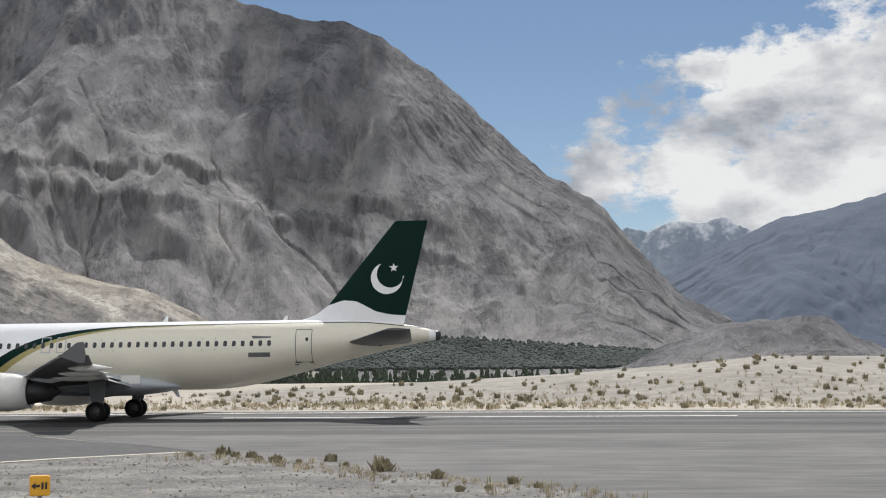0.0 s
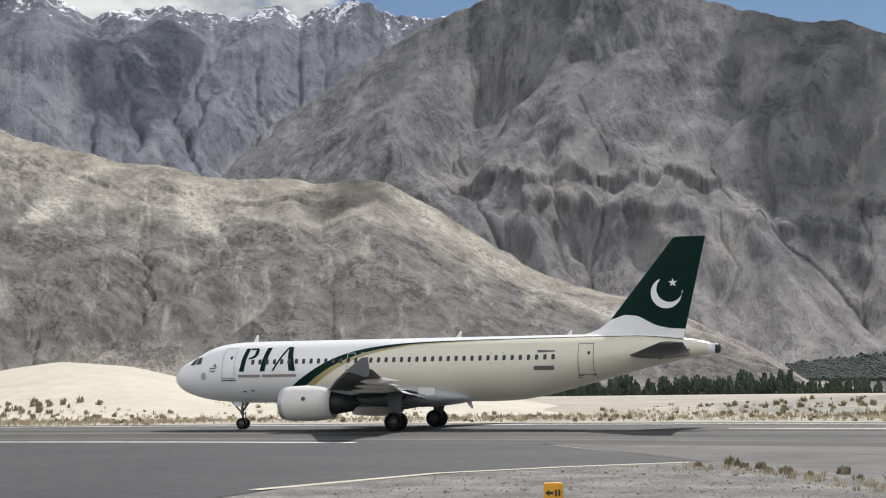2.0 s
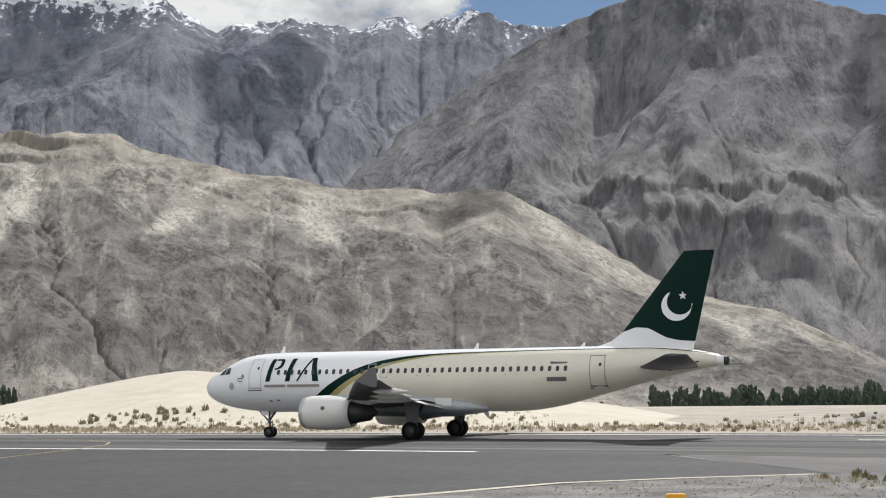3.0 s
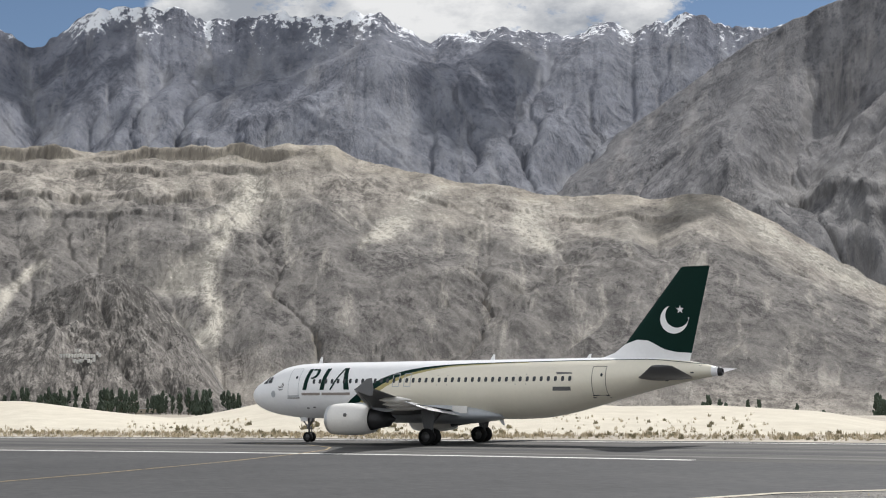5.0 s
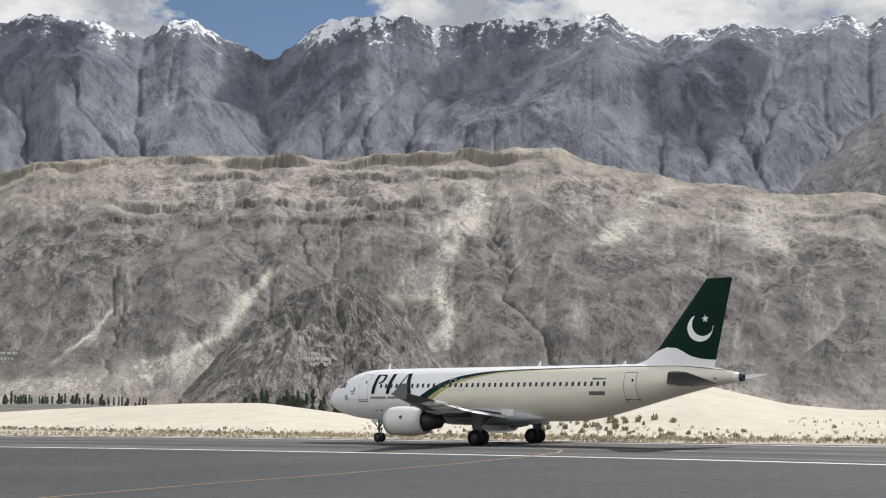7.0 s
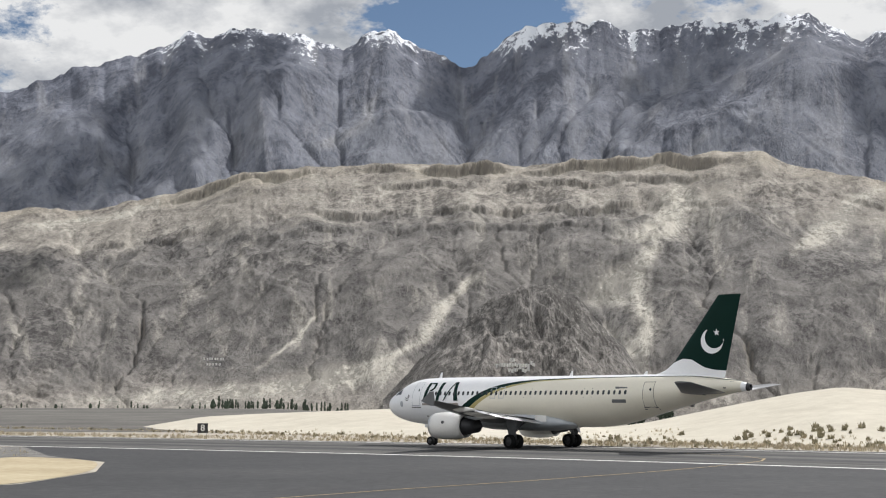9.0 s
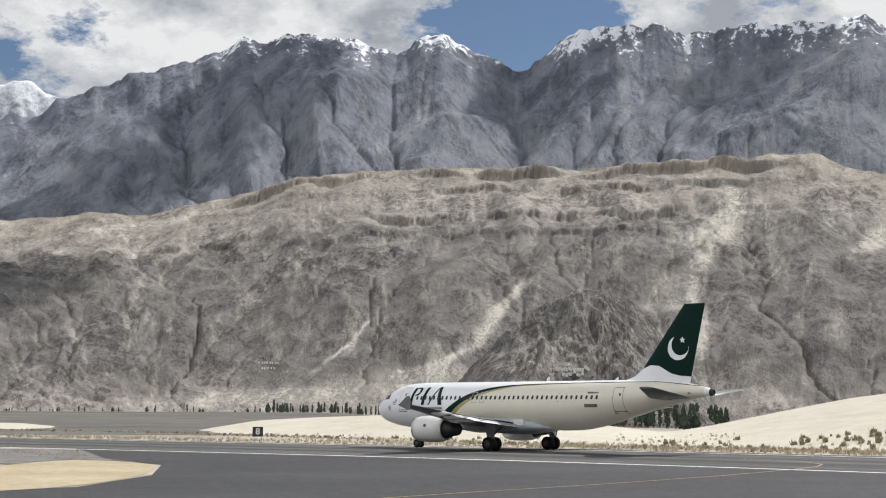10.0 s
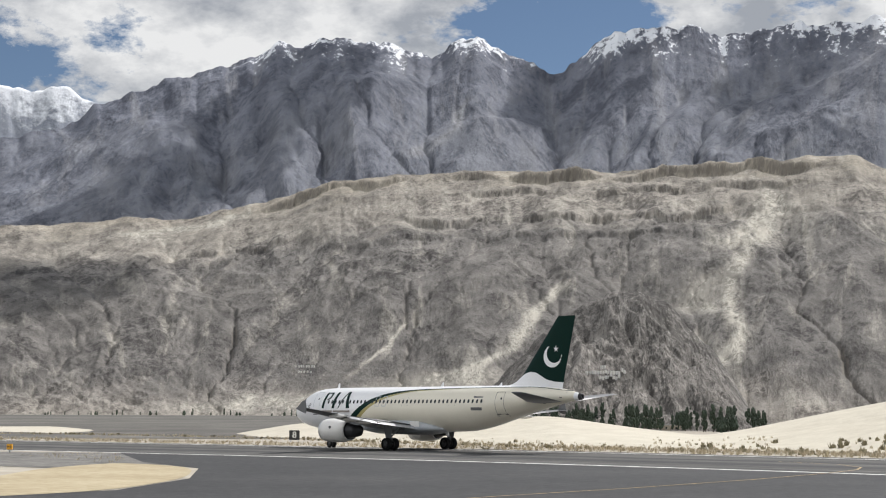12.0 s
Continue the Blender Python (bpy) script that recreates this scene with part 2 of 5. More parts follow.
M_PLAIN = earth("grey_brown_plain", [(0.38, (0.075, 0.071, 0.064)), (0.5, (0.115, 0.109, 0.098)), (0.62, (0.19, 0.18, 0.16))], 0.012, 0.2, 0.05, 2.0, streak=(1, 0.3, 1))
M_DUNE = earth("pale_dune_sand", [(0.35, (0.44, 0.4, 0.325)), (0.5, (0.51, 0.47, 0.385)), (0.65, (0.57, 0.53, 0.44))], 0.03, 0.4, 0.08, 1.2)
M_MOUND = earth("gravelly_sand", [(0.38, (0.18, 0.168, 0.146)), (0.5, (0.26, 0.243, 0.21)), (0.62, (0.36, 0.338, 0.29))], 0.04, 0.6, 0.1, 1.5)
M_YSAND = earth("yellow_sand", [(0.35, (0.3, 0.24, 0.15)), (0.5, (0.4, 0.335, 0.22)), (0.65, (0.5, 0.43, 0.3))], 0.15, 1.5, 0.05, 3.0)
M_GRAVEL = earth("grey_gravel", [(0.4, (0.085, 0.082, 0.076)), (0.5, (0.165, 0.158, 0.146)), (0.6, (0.28, 0.267, 0.242))], 0.4, 9.0, 0.03, 20.0)
M_NEWTAR = earth("dark_new_tarmac", [(0.36, (0.034, 0.034, 0.0355)), (0.5, (0.052, 0.052, 0.053)), (0.64, (0.076, 0.0755, 0.075))], 0.06, 1.6, 0.006, 30.0, rough=0.85)
M_OLDTAR = earth("worn_pale_tarmac", [(0.38, (0.072, 0.071, 0.068)), (0.5, (0.118, 0.115, 0.109)), (0.62, (0.175, 0.168, 0.157))], 0.07, 1.1, 0.008, 14.0, streak=(0.25, 1, 1), rough=0.9)
M_RUNWAY = earth("streaked_runway_tarmac", [(0.35, (0.05, 0.049, 0.047)), (0.5, (0.09, 0.087, 0.082)), (0.64, (0.145, 0.139, 0.129))], 0.12, 0.9, 0.008, 14.0, streak=(0.06, 1, 1), rough=0.9)
M_LINE = plain("worn_white_marking", (0.68, 0.67, 0.63), 0.7, vary=0.25, scale=1.2)
M_YLINE = plain("worn_yellow_marking", (0.34, 0.25, 0.12), 0.7, vary=0.3, scale=1.2)
M_WHITE = plain("white_aircraft_paint", (0.8, 0.8, 0.8), 0.28, vary=0.03, scale=0.6, coat=0.3)
M_CREAM = plain("cream_aircraft_paint", (0.70, 0.655, 0.54), 0.28, vary=0.03, scale=0.6, coat=0.3)
M_GREEN = plain("dark_green_paint", (0.002, 0.02, 0.015), 0.5, vary=0.08, scale=0.8, spec=0.1)
M_GOLD = plain("olive_gold_paint", (0.36, 0.31, 0.12), 0.35, vary=0.08)
M_GREY = plain("grey_aircraft_paint", (0.38, 0.4, 0.42), 0.35, vary=0.06, scale=0.8)
M_STRUT = plain("dark_gear_steel", (0.14, 0.14, 0.145), 0.45, 0.2, vary=0.2, scale=2.0)
# light grey paint darkened here to carry the shade of the undersides
M_WING = plain("shade_dark_wing_paint", (0.115, 0.117, 0.12), 0.45, vary=0.06, scale=0.8)
M_COWL = plain("pale_cowling_paint", (0.72, 0.70, 0.66), 0.3, vary=0.05, scale=0.8)
M_METAL = plain("bare_metal", (0.6, 0.6, 0.6), 0.3, 0.9, vary=0.08)
M_DARK = plain("dark_metal", (0.05, 0.05, 0.052), 0.45, 0.4, vary=0.15, spec=0.2)
M_RIM = plain("dull_rim_metal", (0.07, 0.07, 0.07), 0.5, 0.3, vary=0.2)
M_TYRE = plain("black_tyre_rubber", (0.01, 0.01, 0.01), 0.8, vary=0.2, spec=0.15)
M_GLASS = plain("dark_window_glass", (0.03, 0.035, 0.04), 0.12, vary=0.1, spec=0.4)
M_SEAM = plain("dark_seam", (0.07, 0.07, 0.07), 0.6, vary=0.1)
M_NAME = plain("brownish_lettering", (0.27, 0.235, 0.21), 0.5)
M_TEXT = plain("grey_lettering_bar", (0.1, 0.1, 0.1), 0.5, vary=0.2)
M_SIGNY = plain("yellow_sign_paint", (0.75, 0.37, 0.02), 0.45, vary=0.08)
M_BLACK = plain("black_sign_paint", (0.02, 0.02, 0.02), 0.5, vary=0.1)
M_LEAF = plain("dark_poplar_leaf", (0.038, 0.055, 0.034), 0.8, vary=0.4, scale=0.15)
M_BARK = plain("grey_bark", (0.15, 0.12, 0.09), 0.9, vary=0.2)
M_BUSH = plain("dusty_green_scrub", (0.29, 0.255, 0.165), 0.9, vary=0.4, scale=0.6)
M_GRASS = plain("dry_straw_grass", (0.43, 0.365, 0.25), 0.9, vary=0.4, scale=0.3)
M_WALL = plain("mud_plaster", (0.4, 0.35, 0.28), 0.9, vary=0.15)
M_ROOF = plain("tin_roof", (0.45, 0.45, 0.45), 0.5, vary=0.15)
M_STONE = plain("whitewashed_stone", (0.7, 0.68, 0.64), 0.9, vary=0.15)


def vapour():
    """Cloud that lets part of the light through."""
    m = plain("cloud_white", (0.9, 0.9, 0.9), 1.0, vary=0.02)
    N, L = m.node_tree.nodes, m.node_tree.links
    mx, tr = N.new("ShaderNodeMixShader"), N.new("ShaderNodeBsdfTransparent")
    mx.inputs[0].default_value = 0.36
    L.new(tr.outputs[0], mx.inputs[1])
    L.new(N["Principled BSDF"].outputs[0], mx.inputs[2])
    L.new(mx.outputs[0], N["Material Output"].inputs[0])
    return m


M_CLOUD = vapour()

# ---- noise and terrain ----
_perm = np.random.RandomState(7).permutation(512)
_perm = np.concatenate([_perm, _perm, _perm])
_ang = np.random.RandomState(8).rand(512) * 2 * np.pi
_gx, _gy = np.cos(_ang), np.sin(_ang)


def perlin(x, y):
    xi, yi = np.floor(x).astype(int), np.floor(y).astype(int)
    xf, yf = x - xi, y - yi
    u, v = xf**3 * (xf * (xf * 6 - 15) + 10), yf**3 * (yf * (yf * 6 - 15) + 10)

    def g(i, j):
        h = _perm[_perm[(xi + i) & 511] + ((yi + j) & 511)] & 511
        return _gx[h] * (xf - i) + _gy[h] * (yf - j)

    a, b = g(0, 0) * (1 - u) + g(1, 0) * u, g(0, 1) * (1 - u) + g(1, 1) * u
    return (a * (1 - v) + b * v) * 1.5


def fbm(x, y, n=4, gain=0.5):
    return sum(perlin(x * 2**k + 17.3 * k, y * 2**k + 5.1 * k) * gain**k for k in range(n))


def ridged(x, y, n=4, gain=0.5):
    return sum((1 - 2 * np.abs(perlin(x * 2**k + 31.7 * k, y * 2**k + 9.4 * k))) * gain**k for k in range(n)) / 2


def grid_mesh(name, P, material, smooth=True):
    """A mesh from a grid of points of shape (rows, columns, 3)."""
    nr, nc = P.shape[:2]
    i = np.arange(nr * nc).reshape(nr, nc)
    quads = np.stack([i[:-1, :-1], i[:-1, 1:], i[1:, 1:], i[1:, :-1]], -1).reshape(-1, 4)
    me = bpy.data.meshes.new(name)
    me.vertices.add(nr * nc)
    me.vertices.foreach_set("co", P.reshape(-1).astype(np.float32))
    me.loops.add(quads.size)
    me.loops.foreach_set("vertex_index", quads.reshape(-1).astype(np.int32))
    me.polygons.add(len(quads))
    me.polygons.foreach_set("loop_start", np.arange(0, quads.size, 4, dtype=np.int32))
    me.polygons.foreach_set("use_smooth", np.full(len(quads), smooth))
    me.update(calc_edges=True)
    me.materials.append(material)
    return new(name, me)


def smooth_interp(x, table, width):
    """Linear controls, softened over a width."""
    xs, ys = zip(*sorted(table))
    return sum(np.interp(x + o * width, xs, ys) for o in (-1, -0.5, 0, 0.5, 1)) / 5


HEIGHTS = {}


def erode(z, dx, dy, hold, strength, rounds, power=0.45):
    """Rivers cut a grid of heights: each cell drains to its steepest neighbour and is lowered by the flow. dx: breadth of a cell, row by row."""
    nr, nc = z.shape
    idx = np.arange(nr * nc).reshape(nr, nc)
    shifts = [(a, b) for a in (-1, 0, 1) for b in (-1, 0, 1) if a or b]
    area0 = (dx[:, None] * dy * np.ones((nr, nc))).ravel().tolist()
    for _ in range(rounds):
        best, rec, dist = np.zeros((nr, nc)), idx.copy(), np.ones((nr, nc))
        for a, b in shifts:
            t = np.full((nr, nc), 1e9)
            q = np.full((nr, nc), 0)
            ys, xs_ = slice(max(0, -a), nr - max(0, a)), slice(max(0, -b), nc - max(0, b))
            yd, xd = slice(max(0, a), nr + min(0, a)), slice(max(0, b), nc + min(0, b))
            t[ys, xs_], q[ys, xs_] = z[yd, xd], idx[yd, xd]
            d = np.sqrt((b * dx[:, None]) ** 2 + (a * dy) ** 2) * np.ones((nr, nc))
            sl = (z - t) / d
            m = sl > best
            best, rec, dist = np.where(m, sl, best), np.where(m, q, rec), np.where(m, d, dist)
        order = np.argsort(-z, axis=None).tolist()
        r, area = rec.ravel().tolist(), list(area0)
        for i in order:
            if r[i] != i:
                area[r[i]] += area[i]
        F = strength * np.array(area).reshape(nr, nc) ** power / dist * (1 - hold)
        F[rec == idx] = 0
        F, h = F.ravel().tolist(), z.ravel().tolist()
        for i in reversed(order):
            f = F[i]
            h[i] = (h[i] + f * h[r[i]]) / (1 + f)
        z, flow = np.array(h).reshape(nr, nc), np.log(np.array(area).reshape(nr, nc))
        # scree creeps down the steepest flanks
        lap = np.zeros_like(z)
        lap[1:-1, 1:-1] = (z[1:-1, 2:] + z[1:-1, :-2] - 2 * z[1:-1, 1:-1]) * 0.5 + (z[2:, 1:-1] + z[:-2, 1:-1] - 2 * z[1:-1, 1:-1]) * 0.5 * (dx.mean() / dy) ** 2
        z = z + 0.07 * lap * (1 - hold)
    return z, flow


def fine(Z, ky, kx):
    """A grid of heights made finer by smooth interpolation."""
    def one(a, k):
        n = a.shape[0]
        t = np.linspace(0, n - 1, (n - 1) * k + 1)
        i = np.clip(np.floor(t).astype(int), 0, n - 2)
        f = (t - i)[:, None]
        p0, p1, p2, p3 = a[np.clip(i - 1, 0, n - 1)], a[i], a[i + 1], a[np.clip(i + 2, 0, n - 1)]
        return p1 + 0.5 * f * (p2 - p0 + f * (2 * p0 - 5 * p1 + 4 * p2 - p3 + f * (3 * (p1 - p2) + p3 - p0)))
    return one(one(Z, ky).T, kx).T


def range_mesh(name, material, az0, az1, columns, rows, crest, crest_r, base_r, floor, rise, amp, size, jag, seed, steps=(), soft=0.3, cut=0.02, rounds=10, k=(2, 2), grain=1.0, paths=()):
    """A ridge seen from the airfield: its skyline as (bearing, elevation), distances of crest and foot, and flanks that water has cut.
    size: metres of the broad swells from which the valleys start; steps: cliff bands (level, height, sharpness, bearings); paths: washes of pale scree (breadth, then bearing and elevation from top to bottom)."""
    az = np.linspace(az0, az1, columns)
    u = np.linspace(0, 1, rows)
    A, U = np.meshgrid(az, u)
    el = smooth_interp(A, crest, soft) + jag * fbm(A * 1.1 + seed, U * 5 + seed, 6, 0.55) * U**6
    rc, rb = smooth_interp(A, crest_r, 2.0), smooth_interp(A, base_r, 2.0)
    r = rb + U * (rc - rb)
    zc = np.tan(np.radians(el)) * rc + EYE
    mid = float((rc + rb).mean() / 2)
    X, Y = np.radians(A) * mid, r
    n = fbm(X / size + 0.4 * perlin(X / size, Y / (2 * size)) + seed, Y / (2.6 * size) + seed, 5, 0.55) + 0.5 * perlin(X / (2.5 * size) + seed, Y / (6 * size))
    w = np.clip(U * 4, 0, 1) * np.clip((1 - U) * 5, 0, 1)
    z = floor + (zc - floor) * U**rise + amp * zc * n * w
    dx, dy = np.radians(az[1] - az[0]) * r.mean(axis=1), float((rc - rb).mean() / (rows - 1))
    hold = np.clip((U - 0.88) * 8.4, 0, 1) ** 1.5
    hold[0] = 1
    z, flow = erode(z, dx, dy, hold, cut, rounds)
    flow = np.clip((flow - 5.2) / 5.0, 0, 1)
    A, r, z, zc, U, flow = (fine(q, *k) for q in (A, r, z, zc, U, flow))
    X, Y = np.radians(A) * mid, r
    p = (z - floor) / np.maximum(zc - floor, 1)
    for lev, tall, sharp, lo, hi in steps:
        on = np.clip((A - lo) / 2, 0, 1) * np.clip((hi - A) / 2, 0, 1) * np.clip(0.9 + 1.1 * fbm(A * 0.5 + lev * 9, U * 0.5, 3), 0.1, 1.4)
        # buttresses and clefts along the cliff
        d = p - lev - 0.025 * fbm(A * 0.45 + lev * 40, U * 1.5, 3) - 0.012 * ridged(A * 2.2 + lev * 13, U * 3, 3, 0.6)
        p = p + on * tall * np.tanh(d / sharp) * np.exp(-((d / (7 * sharp)) ** 2))
    z = floor + np.maximum(zc - floor, 1) * p
    # spurs lean to both sides as they run down
    X0, X = X, X + 0.3 * size * fbm(X / (2.2 * size) + 5, Y / (2.5 * size) + seed, 2)
    rough = np.clip(0.6 + 1.1 * fbm(X / 150 + seed, Y / 400, 3), 0.15, 1.4)
    wx = 0.35 * fbm(X / (0.4 * size) + 3, Y / (1.2 * size), 2)
    crags = ridged(X / (0.3 * size) + wx, Y / (0.6 * size) + seed + wx, 6, 0.54) - 0.35
    z = z + grain * rough * 0.035 * size * crags * np.clip(U * 6, 0, 1) * (np.clip((1 - U) * 6, 0, 1) * 0.75 + 0.25)
    E = np.degrees(np.arctan2(z - EYE, r))
    slid = np.zeros_like(z)
    for breadth, *way in paths:
        bb, ee = np.array(way[0::2]), np.array(way[1::2])
        along = np.interp(-E, -ee, bb) + 0.25 * fbm(A * 0.9 + breadth * 7, E * 0.9, 3)
        w = breadth * (0.6 + 0.8 * np.clip((ee[0] - E) / (ee[0] - ee[-1]), 0, 1))
        slid = np.maximum(slid, np.exp(-((A - along) / w) ** 2) * np.clip((ee[0] - E) / 0.5, 0, 1) * np.clip((E - ee[-1]) / 0.3 + 1, 0, 1))
    z[0] = floor - 3
    P = np.stack([-np.sin(np.radians(A)) * r, np.cos(np.radians(A)) * r, z], -1)
    HEIGHTS[name] = (A[0], P)
    tail = [P[-1:] * [[[1 + 0.012 * q, 1 + 0.012 * q, 1 - 0.035 * q]]] for q in range(1, 9)]
    ob = grid_mesh(name, np.concatenate([P] + tail)[:, ::-1], material)
    # how much water runs here, and a map along the slope, for washes and streaks of scree
    p = np.clip((z - floor) / np.maximum(zc - floor, 1), 0, 1)
    ext = lambda q: np.concatenate([q] + [q[-1:]] * 8)[:, ::-1]
    for nm, q in (("wash", flow), ("rel", p), ("path", slid)):
        ob.data.attributes.new(nm, "FLOAT", "POINT").data.foreach_set("value", ext(q).ravel().astype(np.float32))
    ob.data.attributes.new("slope_map", "FLOAT_VECTOR", "POINT").data.foreach_set("vector", np.stack([ext(X0), ext(Y), ext(U) * 0], -1).ravel().astype(np.float32))
    return tagged(ob, kind="structure")


def on_range(name, bearing, elevation):
    """The point of a ridge's near flank that is seen from the airfield at a bearing and elevation."""
    az, P = HEIGHTS[name]
    col = P[:, int(np.argmin(np.abs(az - bearing)))]
    e = np.degrees(np.arctan2(col[:, 2] - EYE, np.hypot(col[:, 0], col[:, 1])))
    k = int(np.argmax(e >= elevation))
    return Vector(col[k])


def build_terrain():
    # open ground: flat round the airfield, sinking to the river plain
    az = np.concatenate([np.arange(-180, -16, 6.0), np.arange(-16, 86, 0.5), np.arange(86, 181, 6.0)])
    rr = np.concatenate([[0.0, 30, 60, 90], np.geomspace(110, 4900, 70)])
    A, Rr = np.meshgrid(az, rr)
    low = np.interp(A, [-180, -20, 0, 20, 30, 45, 56, 62, 80, 180], [0, -17, -19, -17, -12, -6, -4, 2.5, 2.5, 0])
    k = np.clip((Rr - 260) / 420, 0, 1)
    z = low * k * k * (3 - 2 * k) + 0.4 * fbm(Rr * np.sin(np.radians(A)) / 90, Rr * np.cos(np.radians(A)) / 90, 3) * np.clip((Rr - 260) / 200, 0, 1)
    P = np.stack([-np.sin(np.radians(A)) * Rr, np.cos(np.radians(A)) * Rr, z], -1)
    tagged(grid_mesh("ground", P[:, ::-1], M_GROUND), "flat sandy valley floor around the airfield", kind="structure")

    # grey gravel plain past the runway's end, seen through the gap in the dunes
    A, Rr = np.meshgrid(np.linspace(58, 86, 60), np.geomspace(212, 1000, 50))
    k = np.clip((Rr - 260) / 420, 0, 1)
    z = np.interp(A, [56, 62, 86], [-4, 2.5, 2.5]) * k * k * (3 - 2 * k) + 0.06 + 0.4 * np.clip((Rr - 260) / 200, 0, 1)
    z[-1] -= 3
    P = np.stack([-np.sin(np.radians(A)) * Rr, np.cos(np.radians(A)) * Rr, z], -1)
    tagged(grid_mesh("gravel_plain", P[:, ::-1], M_PLAIN), "flat grey-brown gravel plain beyond the dunes", kind="structure")

    # dunes along the far side of the runway
    dune = [(-14, 0.1), (-7, 0.11), (-2.9, 0.16), (0.2, -0.12), (4.4, -0.43), (10.7, -0.74), (15.9, -0.89), (19.5, -1.1), (21.5, -1.32), (23.4, -1.0), (26.3, -0.52), (30, -0.29), (33.5, -0.32), (36, -0.1), (37, 0.14), (39, 0.62), (41.5, 0.81), (43.1, 0.6), (45.4, 0.15), (48.3, -0.45), (49.8, -0.68), (52.2, -0.41), (55.2, 0), (58, -0.01), (62.8, -0.2), (64.8, -0.31), (67.3, -0.73), (69.8, -0.84), (71.5, -0.6), (73.4, -0.43), (76, -0.44), (84, -0.5)]
    az = np.linspace(-14, 84, 1100)
    u = np.concatenate([np.linspace(0, 1, 40), np.linspace(1, 1.9, 26)[1:]])
    A, U = np.meshgrid(az, u)
    rb = smooth_interp(A, [(-14, 112), (5, 114), (15, 119), (30, 127), (42, 137), (52, 152), (60, 180), (66, 215), (72, 250), (84, 300)], 1.0)
    rc = rb + 62
    zc = np.tan(np.radians(smooth_interp(A, dune, 0.35))) * rc + EYE
    r = rb + U * (rc - rb)
    p = np.where(U < 1, np.sin(np.clip(U, 0, 1) * np.pi / 2) ** 1.3, 1 - (np.clip(U, 1, 2) - 1) ** 1.5 * 1.6)
    X, Y = -np.sin(np.radians(A)) * r, np.cos(np.radians(A)) * r
    z = -0.25 + (zc + 0.25) * p + 0.22 * fbm(X / 16, Y / 16, 4) * np.clip(U * 4, 0, 1) * np.clip((1 - U) * 4, 0, 1)
    z = np.where(U > 1, z - 6 * (U - 1), z)
    P = np.stack([X, Y, z], -1)
    HEIGHTS["dune"] = (az, P)
    cut = int(np.argmin(np.abs(az - 21.5)))
    tagged(grid_mesh("sand_dune", P[:, cut:][:, ::-1], M_DUNE), "pale wind-blown sand dunes beside the runway", kind="structure")
    tagged(grid_mesh("gravel_mound", P[:, : cut + 1][:, ::-1], M_MOUND), "low gravelly sand rise dotted with scrub", kind="structure")

    hill = [(84, 6.2), (75.6, 6.73), (73.4, 6.85), (71.4, 7.13), (70.6, 7.22), (69.4, 7.09), (67.4, 7.57), (64.9, 8.15), (63.8, 8.59), (61.1, 8.96), (57.9, 9.1), (54.7, 9.14), (52.6, 9.05), (50.9, 9.18), (48.8, 9.25), (46.3, 9.4), (44.2, 9.48), (43.2, 8.9), (40.8, 8.4), (38.6, 7.93), (37.8, 8.03), (36.5, 7.59), (35.2, 7.46), (33.2, 7.52), (31.9, 7.28), (30.7, 7.5), (29.7, 7.42), (28.0, 6.5), (25.9, 5.2), (23.8, 3.85), (21.7, 3.17), (19.6, 2.72), (17.9, 1.86), (15.5, 0.7), (14, -0.4)]
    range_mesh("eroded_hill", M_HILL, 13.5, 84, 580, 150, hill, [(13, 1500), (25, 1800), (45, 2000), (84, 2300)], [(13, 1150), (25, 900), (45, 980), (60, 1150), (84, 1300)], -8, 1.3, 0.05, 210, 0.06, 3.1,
               steps=((0.955, 0.022, 0.0035, 45, 67), (0.86, 0.008, 0.0035, 42, 66), (0.72, 0.011, 0.004, 44, 70), (0.63, 0.006, 0.0035, 46, 66), (0.84, 0.009, 0.004, 30, 43)), cut=0.014, k=(2, 3),
               paths=((0.35, 46.6, 8.4, 47.2, 7.6, 48.3, 5.7, 48.8, 4.1, 48.3, 2.9, 49.6, 1.2), (0.7, 48.9, 5.6, 49.4, 4.8, 49.9, 4.0), (0.3, 54.6, 5.2, 56.0, 3.7, 56.9, 2.4, 59.6, 1.2), (2.2, 57.5, 1.9, 60.5, 1.0, 66.0, 0.3), (0.1, 60.4, 3.6, 61.6, 2.4, 62.9, 1.4),
                      (0.5, 29.4, 7.2, 28.2, 6.0, 26.4, 5.0, 24.4, 4.1), (0.6, 36.6, 7.4, 36.9, 6.6, 36.4, 5.6), (0.8, 47.4, 8.6, 46.9, 7.6, 47.9, 6.4), (0.5, 40.2, 8.0, 41.2, 7.0, 42.4, 6.0), (0.6, 66.0, 7.6, 68.5, 6.9, 70.5, 6.6), (0.3, 24.0, 3.4, 22.0, 2.6, 20.4, 1.6)))
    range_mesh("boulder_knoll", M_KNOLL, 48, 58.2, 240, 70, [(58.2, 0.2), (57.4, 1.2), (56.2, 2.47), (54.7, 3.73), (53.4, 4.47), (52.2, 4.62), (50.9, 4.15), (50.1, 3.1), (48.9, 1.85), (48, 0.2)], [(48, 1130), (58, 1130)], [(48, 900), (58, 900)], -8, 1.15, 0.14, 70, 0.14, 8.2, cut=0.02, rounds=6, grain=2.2)
